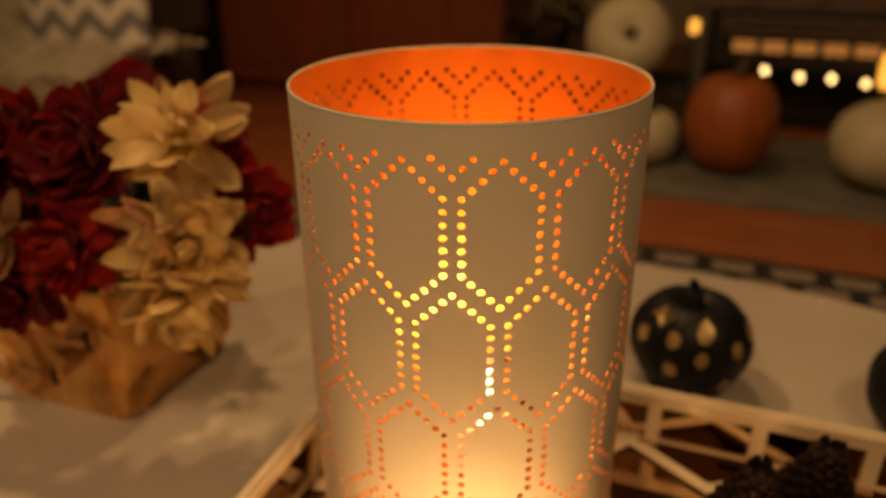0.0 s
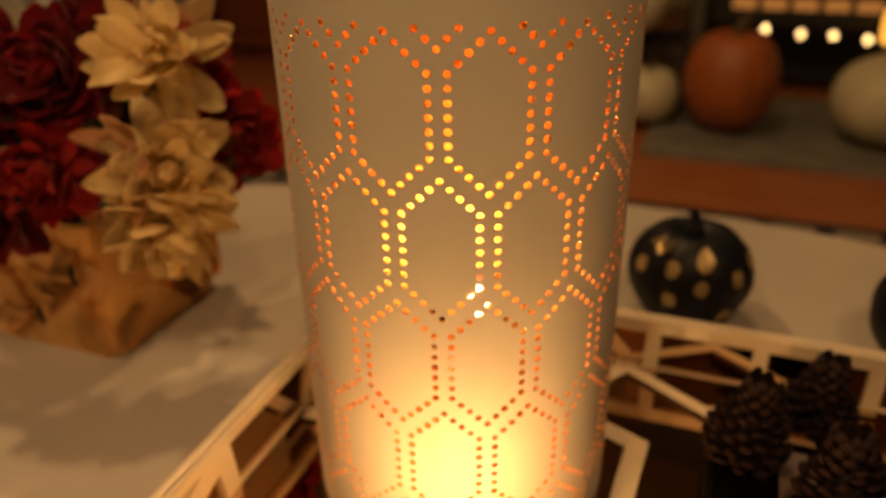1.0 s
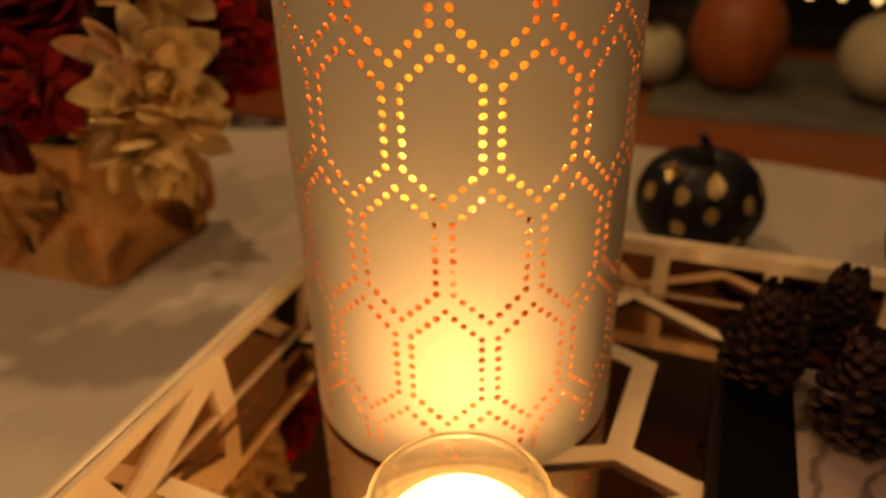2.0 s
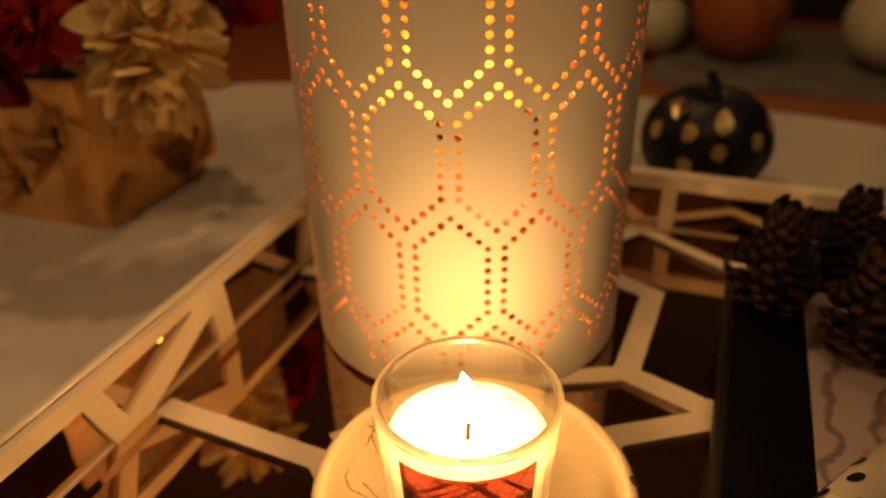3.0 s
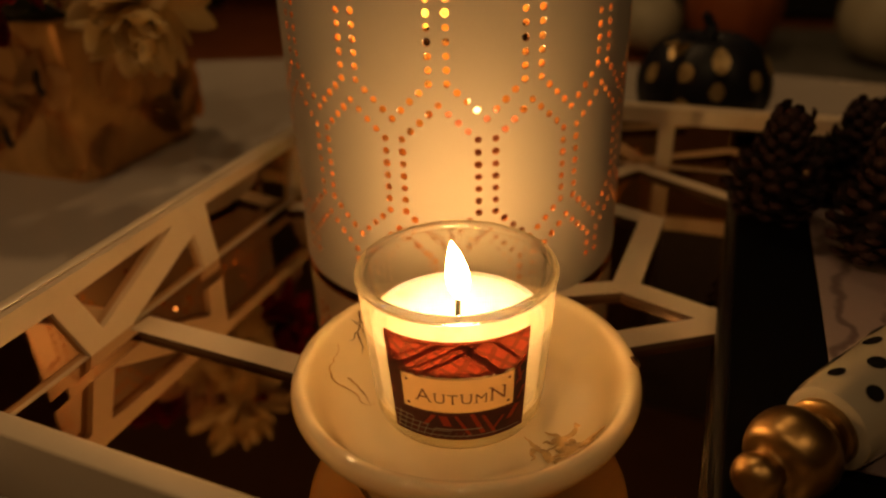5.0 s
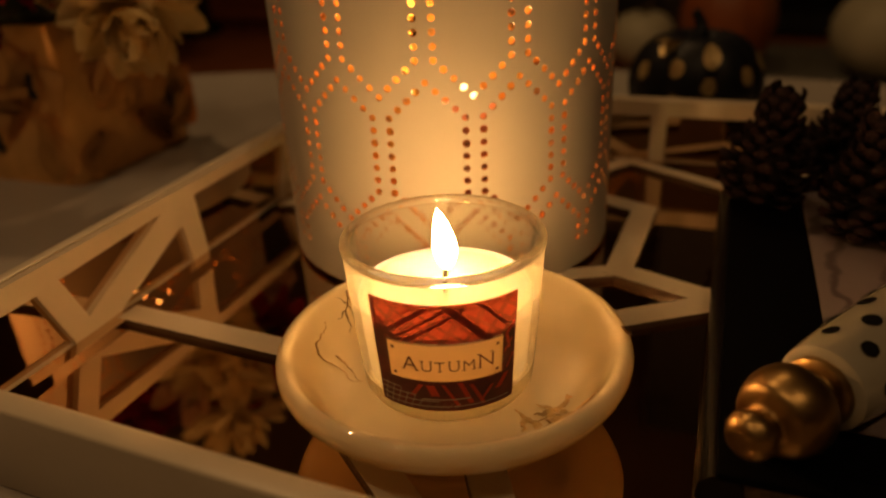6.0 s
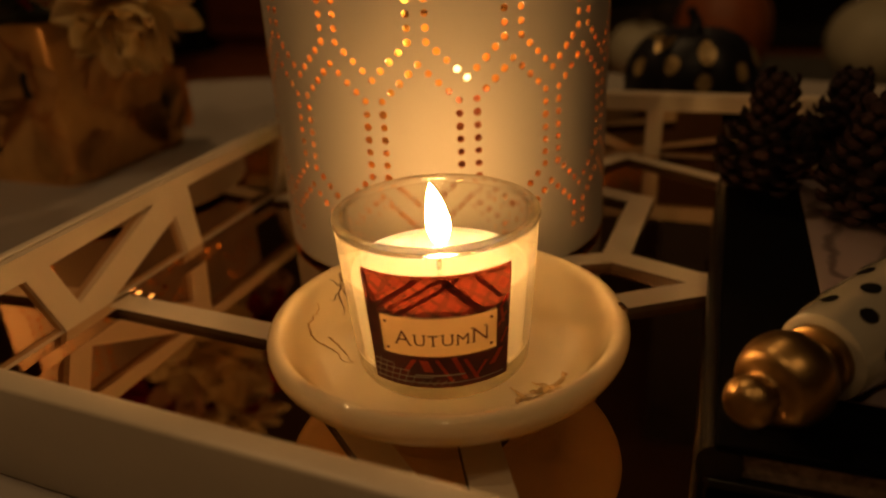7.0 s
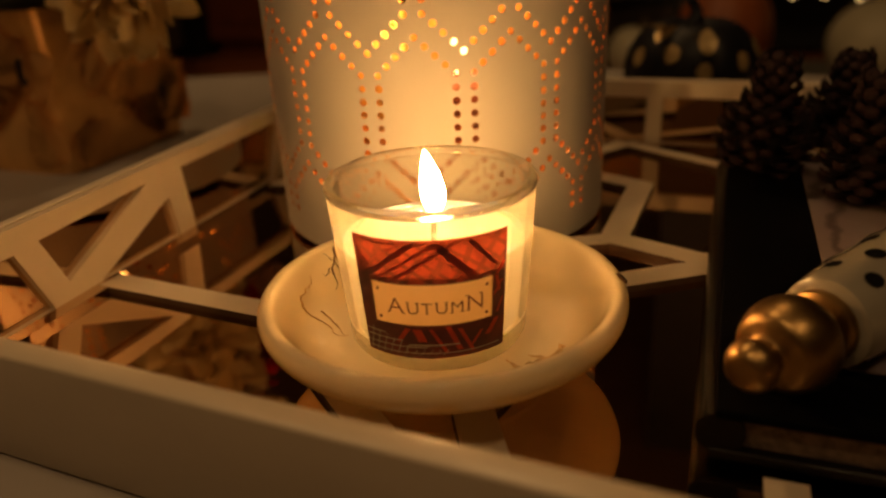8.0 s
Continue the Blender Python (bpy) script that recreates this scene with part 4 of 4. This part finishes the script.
# solid black discs stand for the shade inside the vase's openings
hole_shade_mesh = mesh_from(lathe([(0, -0.003), (0.0042, -0.0025), (0.0050, 0.0006), (0, 0.0008)], 14), "cut_out_shade", SOOT)
for face in range(2):
    for k in range(4):
        ob = new("cut_out_shade", hole_shade_mesh)
        ob.parent = va
        a, z = rng.uniform(0.015, SIDE - 0.015), rng.uniform(0.028, V_H - 0.012)
        m = pose(-a, -0.0015, z, 90, 0, 0) if face == 0 else pose(0.0015, a, z, 90, 0, 90)
        ob.matrix_basis = m @ Matrix.Diagonal((rng.uniform(0.5, 1.0), rng.uniform(0.9, 1.9), 1, 1))


def flower(m, material, petals, length, width, layers, label, seed, name="silk_flower", spread=(80, 20), centre=None):
    rng = random.Random(seed)
    fl = thing(name, m, label, "flower", "flowers in the vase")
    meshes = [mesh_from(petal(length * k, width, c, 0.22, 1.25, 9, 6), "petal", material) for c, k in ((0.5, 1.0), (0.9, 0.95), (-0.5, 1.08), (1.2, 0.9))]
    for L in range(layers):
        t = L / max(1, layers - 1)
        cnt = max(5, round(petals * (1 - 0.35 * t)))
        for i in range(cnt):
            ob = new("petal", meshes[rng.randrange(4)])
            ob.parent = fl
            a = 360 * (i + 0.5 * (L % 2)) / cnt + rng.uniform(-14, 14)
            lift = 90 - (spread[0] + (spread[1] - spread[0]) * t) + rng.uniform(-16, 16)
            ob.matrix_basis = pose(0, 0, 0.003 * L, 0, 0, a) @ pose(0.002, 0, 0, rng.uniform(-22, 22), -lift, 0) @ Matrix.Scale((1 - 0.40 * t) * rng.uniform(0.8, 1.15), 4)
    part("heart", lathe(smooth_profile([(0, -0.012), (0.004, -0.010), (0.007, 0.0), (0.005, 0.006), (0, 0.008)], 3), 14), centre or material, fl)
    return fl


def facing(p, d):
    return Matrix.Translation(p) @ Vector(d).to_track_quat("Z", "Y").to_matrix().to_4x4()


def bouquet():
    say = {"red": "burgundy silk dahlia in the gold vase", "cream": "cream silk dahlia drooping over the vase", "pale": "pale silk daisy with long petals in the vase", "crim": "crimson silk bloom in the gold vase"}
    for i, (p, d, kind, petals, length, width, layers, spread) in enumerate((
        ((-0.186, 0.112, 0.150), (0.25, -0.80, 0.15), "cream", 13, 0.050, 0.021, 5, (104, 18)),
        ((-0.190, 0.106, 0.116), (0.10, -0.70, -0.60), "cream", 13, 0.050, 0.021, 5, (104, 18)),
        ((-0.186, 0.126, 0.216), (0.25, -0.75, 0.45), "cream", 9, 0.050, 0.018, 4, (92, 25)),
        ((-0.204, 0.100, 0.160), (-0.45, -0.85, 0.1), "pale", 5, 0.048, 0.017, 1, (88, 84)),
        ((-0.262, 0.112, 0.148), (-0.1, -0.90, 0.15), "crim", 16, 0.040, 0.016, 6, (95, 15)),
        ((-0.262, 0.140, 0.200), (-0.05, -0.75, 0.55), "red", 14, 0.046, 0.034, 5, (95, 15)),
        ((-0.228, 0.165, 0.222), (0.10, -0.55, 0.8), "red", 12, 0.040, 0.034, 4, (95, 15)),
        ((-0.312, 0.145, 0.205), (-0.15, -0.65, 0.7), "red", 12, 0.046, 0.034, 5, (95, 15)),
        ((-0.160, 0.150, 0.160), (0.60, -0.70, 0.15), "crim", 15, 0.042, 0.025, 5, (100, 15)),
        ((-0.305, 0.105, 0.160), (-0.2, -0.90, 0.2), "pale", 7, 0.040, 0.017, 2, (88, 60)),
        ((-0.345, 0.150, 0.155), (-0.5, -0.6, 0.5), "red", 13, 0.048, 0.036, 5, (95, 15)),
        ((-0.165, 0.210, 0.145), (0.85, -0.2, 0.1), "pale", 9, 0.030, 0.020, 2, (85, 50)),
        ((-0.184, 0.155, 0.212), (0.5, -0.55, 0.6), "crim", 11, 0.032, 0.022, 4, (90, 15)),
        ((-0.300, 0.110, 0.118), (-0.2, -0.90, 0.0), "red", 12, 0.036, 0.024, 5, (95, 15)),
    )):
        material = {"red": RED_PETAL, "cream": CREAM_PETAL, "pale": PALE_PETAL, "crim": RED_BRIGHT}[kind]
        flower(facing(p, d), material, petals, length, width, layers, say[kind], 30 + i, spread=spread)
    leaf_mesh = mesh_from(petal(0.06, 0.030, 0.6, 0.4), "leaf", LEAF)
    greens = thing("foliage", Matrix.Translation(VC + Vector((-0.02, 0.06, V_H))), "dark green silk leaves between the flowers", "foliage")
    rng = random.Random(3)
    for k in range(16):
        ob = new("leaf", leaf_mesh)
        ob.parent = greens
        ob.matrix_basis = pose(rng.uniform(-0.04, 0.05), rng.uniform(-0.06, 0.05), rng.uniform(-0.01, 0.04), 0, 0, rng.uniform(0, 360)) @ pose(0.01, 0, 0, 0, rng.uniform(-65, -12), 0)
    part("stem_bunch", lathe([(0, -0.09), (0.03, -0.09), (0.05, 0.005), (0.03, 0.03), (0, 0.035)], 18), LEAF, greens)


bouquet()

# ---- the room behind ----
RU, RV = Vector((0.934, -0.358, 0)), Vector((0.358, 0.934, 0))
FAR = Vector((-0.0092, -0.345, 0.3536)) * (1 - ROOM_K)
ROOM = Matrix.Translation(FAR) @ Matrix.Scale(ROOM_K, 4) @ Matrix(((RU.x, RV.x, 0, 0), (RU.y, RV.y, 0, 0), (0, 0, 1, 0), (0, 0, 0, 1)))
FIRE_V = 2.50


def structure(name, bm, material, label, category, smooth=False):
    return tagged(part(name, bm, material, m=ROOM.copy(), smooth=smooth), label, category, kind="structure")


floor = structure("floor", box(-4.0, 4.0, -3.2, 4.6, FLOOR_Z - 0.06, FLOOR_Z - 0.004), FLOOR_WOOD, "red-brown oak plank floor", "floor")
structure("ceiling", box(-4.0, 4.0, -3.2, 4.6, 2.0, 2.06), PLASTER, "plain tan ceiling", "ceiling")
structure("wall_west", box(-4.1, -4.0, -3.2, 4.6, FLOOR_Z - 0.06, 2.06), PLASTER, "plain tan painted wall", "wall")
structure("wall_east", box(4.0, 4.1, -3.2, 4.6, FLOOR_Z - 0.06, 2.06), PLASTER, "plain tan painted wall", "wall")
structure("wall_south", box(-4.1, 4.1, -3.3, -3.2, FLOOR_Z - 0.06, 2.06), PLASTER, "plain tan painted wall", "wall")
structure("wall_north", box(-4.1, 4.1, 4.6, 4.7, FLOOR_Z - 0.06, 2.06), PLASTER, "plain tan painted wall", "wall")

# ceiling lights
for spot in CEILING_LIGHTS:
    cl = thing("ceiling_light", pose(*spot), "round flush ceiling light with a gilt mount", "lamp", "ceiling lights")
    part("mount", lathe([(0, 0.10), (0.10, 0.10), (0.10, 0.03), (0.17, 0.02), (0.17, 0.0), (0, 0.0)], 40), GOLD, cl)

for spot in SPOTS:
    sp = thing("recessed_spot", pose(*spot), "small recessed ceiling spot with a gilt ring", "lamp", "recessed spots")
    part("ring", lathe([(0.040, 0.004), (0.060, 0.004), (0.058, 0.012), (0.040, 0.012), (0.040, 0.004)], 32), GOLD, sp)

# fireplace
hearth = structure("hearth", box(-0.1, 2.1, 1.80, FIRE_V, FLOOR_Z - 0.004, FLOOR_Z + 0.022, 0.004), HEARTH, "low grey slate hearth in front of the fireplace", "hearth")
fp = thing("fireplace", ROOM.copy(), "dark brick fireplace with a black firebox and glowing bars for reflected lights", "fireplace")
part("breast", box(-0.05, 0.0, FIRE_V, FIRE_V + 0.5, FLOOR_Z + 0.022, 2.0), MORTAR, fp, smooth=False)
part("breast", box(1.20, 2.20, FIRE_V, FIRE_V + 0.5, FLOOR_Z + 0.022, 2.0), MORTAR, fp, smooth=False)
part("lintel", box(0.0, 1.20, FIRE_V, FIRE_V + 0.5, 0.02, 2.0), MORTAR, fp, smooth=False)
part("firebox", box(0.0, 1.20, FIRE_V + 0.25, FIRE_V + 0.5, FLOOR_Z + 0.022, 0.02), SOOT, fp, smooth=False)
part("hearth_back", box(0.0, 1.20, FIRE_V + 0.23, FIRE_V + 0.25, FLOOR_Z + 0.022, 0.02), SOOT, fp, smooth=False)
brick_mesh = mesh_from(box(0, 0.198, -0.006, 0.02, 0, 0.060, 0.003, 1), "brick", BRICK)
rng = random.Random(2)
for row in range(6):
    for col in range(8):
        x = -0.05 + col * 0.207 - (0.10 if row % 2 else 0)
        z = 0.022 + row * 0.069
        if x < -0.06:
            continue
        ob = new("brick", brick_mesh)
        ob.parent = fp
        ob.matrix_basis = pose(x, FIRE_V - rng.uniform(0, 0.004), z, 0, 0, rng.uniform(-0.4, 0.4))
insert = part("insert_frame", box(0.02, 1.20, FIRE_V - 0.05, FIRE_V - 0.004, -0.160, 0.018, 0.004), SOOT, fp, "black metal fireplace insert", smooth=False)
# emissive bars stand in for lights reflected on the insert; no lamp here
for k in range(5):
    part("louvre_glint", box(0.085 + k * 0.093, 0.085 + k * 0.093 + 0.074, FIRE_V - 0.056, FIRE_V - 0.050, -0.109, -0.072, 0.002), LOUVRE_GLINT, insert, "warm glowing bar standing for reflected lights", smooth=False)
for k in range(3):
    part("louvre_slat", box(0.04, 1.18, FIRE_V - 0.066, FIRE_V - 0.051, -0.055 + k * 0.024, -0.041 + k * 0.024, 0.003), BRICK, insert, smooth=False)

string = thing("string_lights", ROOM.copy(), "string of warm round fairy lights across the firebox", "lights")
bulbs = [(0.199, -0.175), (0.312, -0.190), (0.410, -0.189), (0.514, -0.197), (0.63, -0.190), (0.75, -0.186)]
part("cord", tube([(0.08, FIRE_V - 0.02, -0.15)] + [(x + dx, FIRE_V - 0.02, z + 0.018 - dz) for x, z in bulbs for dx, dz in ((0, 0), (0.055, 0.012))], 0.0025, 6), CORD, string)
for x, z in bulbs:
    part("bulb", lathe(smooth_profile([(0, -0.013), (0.008, -0.009), (0.0100, 0), (0.007, 0.009), (0, 0.013)], 4), 18), BULB, string, m=pose(x, FIRE_V - 0.02, z))


def lantern_glow(u, v, z, s, label, drop=0.0):
    g = thing("amber_lantern", ROOM @ pose(u, v, z), label, "lantern", "amber lanterns by the hearth")
    part("glass_body", lathe(smooth_profile([(0, 0), (0.018 * s, 0.002), (0.022 * s, 0.03 * s), (0.018 * s, 0.062 * s), (0, 0.068 * s)], 4), 24), LANTERN, g)
    part("candlestick", lathe([(0, -drop), (0.030 * s, -drop), (0.026 * s, 0.012 - drop), (0.008 * s, 0.02 - drop), (0.008 * s, -0.012), (0.024 * s, -0.006), (0.022 * s, 0.0), (0, 0.0)], 24), SOOT, g)
    part("cap", lathe([(0, 0.066 * s), (0.020 * s, 0.066 * s), (0.010 * s, 0.080 * s), (0, 0.082 * s)], 24), SOOT, g)


crate = thing("wooden_crate", ROOM @ pose(-0.33, 2.30, FLOOR_Z + 0.022), "dark slatted wooden crate beside the fireplace", "crate")
for k in range(4):
    part("slat", box(-0.32, 0.30, -0.12, -0.108, 0.004 + k * 0.055, 0.050 + k * 0.055, 0.003), BARK, crate, smooth=False)
part("inner_box", box(-0.31, 0.29, -0.107, 0.12, 0.0, 0.226, 0.003), SOOT, crate, smooth=False)
lantern_glow(-0.036, 2.27, FLOOR_Z + 0.398, 0.70, "small amber glowing lantern on the crate", 0.144)
lantern_glow(0.560, 2.34, FLOOR_Z + 0.250, 1.7, "tall amber glowing lantern by the firebox", 0.228)


def big_pumpkin(u, v, z, radius, height, material, label, ribs=10, tilt=(0, 0, 0)):
    pk = thing("pumpkin", ROOM @ pose(u, v, z, *tilt), label, "pumpkin", "pumpkins by the hearth")
    part("body", gourd(ribs, radius, height, 0.020, 0.10, 90, 26), material, pk)
    part("stem", tube([(0, 0, height * 0.80), (0, 0, height * 0.95), (0.010, 0, height * 1.04), (0.022, 0.004, height * 1.10)], [radius * 0.17, radius * 0.11, radius * 0.08, radius * 0.09], 9), STEM, pk)
    return pk


HZ = FLOOR_Z + 0.022
big_pumpkin(0.115, 2.06, HZ, 0.136, 0.305, ORANGE_SKIN, "tall orange pumpkin standing on the hearth", 12)
big_pumpkin(-0.125, 2.07, HZ, 0.098, 0.175, WHITE_SKIN, "small round white pumpkin on the hearth", 11)
big_pumpkin(0.560, 2.06, HZ, 0.170, 0.250, WHITE_SKIN, "large white pumpkin on the hearth", 12)
big_pumpkin(-0.232, 2.21, FLOOR_Z + 0.375, 0.132, 0.16, WHITE_SKIN, "white pumpkin tipped forward on the crate", 12, (72, 0, 6))
twigs = thing("dried_twigs", ROOM @ pose(-0.52, 2.27, FLOOR_Z + 0.25), "dark dried twigs and leaves on the crate", "twigs")
rng = random.Random(8)
for k in range(22):
    a, lean = rng.uniform(0, 6.28), rng.uniform(0.1, 0.75)
    p = [(0.10 * rng.uniform(-1, 1), 0.05 * rng.uniform(-1, 1), 0)]
    for i in range(4):
        p.append((p[-1][0] + 0.05 * lean * math.cos(a) + rng.uniform(-0.01, 0.01), p[-1][1] + 0.05 * lean * math.sin(a), p[-1][2] + 0.05))
    part("twig", tube(p, [0.006, 0.005, 0.004, 0.003, 0.002], 6), BARK, twigs)
leaf2 = mesh_from(petal(0.07, 0.045, 0.7, 0.4), "dry_leaf", [BARK])
for k in range(40):
    ob = new("dry_leaf", leaf2)
    ob.parent = twigs
    ob.matrix_basis = pose(rng.uniform(-0.16, 0.14), rng.uniform(-0.08, 0.08), rng.uniform(0.0, 0.20), rng.uniform(-60, 60), rng.uniform(-60, 60), rng.uniform(0, 360))

# cherry cabinet, dark post and sofa on the far left
cab = thing("cabinet", ROOM @ pose(-1.42, 2.52, FLOOR_Z - 0.004), "low reddish cherry wood cabinet against the wall", "cabinet")
part("body", box(-0.66, 0.66, 0.02, 0.50, 0.06, 0.95, 0.004), CABINET_WOOD, cab, smooth=False)
part("plinth", box(-0.64, 0.64, 0.05, 0.48, 0.0, 0.06), CABINET_WOOD, cab, smooth=False)
for k in range(2):
    x0 = -0.65 + k * 0.66
    d = part("door", box(x0, x0 + 0.64, 0.0, 0.018, 0.075, 0.93, 0.004), CABINET_WOOD, cab, smooth=False)
    part("door_panel", box(x0 + 0.07, x0 + 0.57, -0.008, -0.001, 0.15, 0.86, 0.006), CABINET_WOOD, d, smooth=False)
    part("handle", lathe([(0, 0), (0.012, 0.002), (0.014, 0.012), (0, 0.018)], 16), GOLD, d, m=pose(x0 + (0.60 if k == 0 else 0.04), -0.002, 0.55, 90, 0, 0))
post = thing("floor_speaker", ROOM @ pose(-2.19, 2.58, FLOOR_Z - 0.004), "slim black floor-standing column beside the cabinet", "speaker")
part("column", box(-0.085, 0.085, -0.085, 0.085, 0.02, 1.0, 0.006), SOOT, post, smooth=False)
part("foot", box(-0.10, 0.10, -0.10, 0.10, 0.0, 0.02, 0.004), SOOT, post, smooth=False)

sofa = thing("sofa", ROOM @ pose(-2.35, 1.75, FLOOR_Z - 0.004), "brown upholstered sofa with a fleece throw", "sofa")
part("seat", box(-0.75, 0.42, -0.26, 0.45, 0.08, 0.30, 0.05, 3), SOFA, sofa)
part("backrest", box(-0.75, 0.42, 0.25, 0.55, 0.30, 0.80, 0.06, 3), SOFA, sofa)


def cushion(w, h, d, n=22):
    """A plump square cushion standing in the x-z plane."""
    bm = bmesh.new()
    for side in (-1, 1):
        rows = []
        for i in range(n + 1):
            row = []
            for j in range(n + 1):
                x, z = -1 + 2 * i / n, -1 + 2 * j / n
                puff = ((1 - x * x) * (1 - z * z)) ** 0.42
                row.append(bm.verts.new((x * w / 2 * (1 - 0.05 * (1 - abs(z)) ), side * d / 2 * puff, h / 2 + z * h / 2 * (1 - 0.05 * (1 - abs(x))))))
            rows.append(row)
        for a, b in zip(rows, rows[1:]):
            for j in range(n):
                f = bm.faces.new((a[j], b[j], b[j + 1], a[j + 1]))
                c = f.calc_center_median()
                zig = abs(((c.x / w * 3.6) % 1) - 0.5) * 2
                f.material_index = int(((c.z / h * 4.2 + zig * 0.60) % 1) > 0.5)
    bmesh.ops.remove_doubles(bm, verts=bm.verts, dist=0.0005)
    return bm


pil = thing("cushion", ROOM @ pose(-1.99, 1.66, FLOOR_Z + 0.300, -14, 0, 8), "grey and white chevron cushion on the sofa", "cushion")
part("cover", cushion(0.50, 0.50, 0.16, 64), [CHEV_GREY, CHEV_WHITE], pil)


def throw():
    bm = bmesh.new()
    rng = random.Random(6)
    n, m = 60, 44
    rows = []
    for i in range(n + 1):
        row = []
        for j in range(m + 1):
            x, t = -0.45 + 0.85 * i / n, j / m
            y, z = (-0.10 + 0.55 * t, 0.40 * ((t - 0.4) / 0.6) ** 0.7 * min(1, max(0, (0.16 - x) / 0.16))) if t > 0.4 else (-0.10 + 0.22 * 0.0 + 0.04 * math.sin(9 * x), -0.42 * (0.4 - t) / 0.4)
            bump = 0.028 * noise.noise(Vector((x * 26, t * 22, 1.0))) + 0.05 * noise.noise(Vector((x * 7, t * 6, 3.0)))
            row.append(bm.verts.new((x, y - (0.02 + bump if t <= 0.4 else 0), z + (0.03 + bump if t > 0.4 else 0))))
        rows.append(row)
    for a, b in zip(rows, rows[1:]):
        for j in range(m):
            bm.faces.new((a[j], b[j], b[j + 1], a[j + 1]))
    bmesh.ops.solidify(bm, geom=bm.faces[:], thickness=0.012)
    return bm


thr = thing("throw_blanket", ROOM @ pose(-2.10, 1.50, FLOOR_Z + 0.32), "bunched cream fleece throw hanging over the sofa", "blanket")
part("fleece", throw(), FLEECE, thr)

# rug under the table
rug = thing("rug", ROOM @ pose(-0.1, 0.25, FLOOR_Z - 0.004), "black and grey patterned wool rug under the table", "rug")
part("rug_base", box(-1.5, 1.7, -1.2, 1.19, 0.0, 0.010, 0.003), RUG_BLACK, rug, smooth=False)
patch = mesh_from(box(-0.045, 0.045, -0.022, 0.022, 0.0085, 0.0125, 0.002, 1), "woven_patch", RUG_GREY)
for r in range(4):
    for c in range(24):
        ob = new("woven_patch", patch)
        ob.parent = rug
        ob.matrix_basis = pose(-1.42 + c * 0.13 + (0.065 if r % 2 else 0), 1.13 - r * 0.075, 0, 0, 0, 0)

# floor planks
plank = mesh_from(box(-0.6, 0.6, -0.0445, 0.0445, -0.006, 0.0, 0.0012, 1), "plank", FLOOR_WOOD)
for r in range(26):
    for c in range(3):
        ob = new("plank", plank)
        ob.parent = floor
        ob.matrix_basis = pose(-1.5 + c * 1.202 + (0.55 if r % 2 else 0) + 0.2 * (r % 3), 1.30 + r * 0.0905, FLOOR_Z + 0.0001)
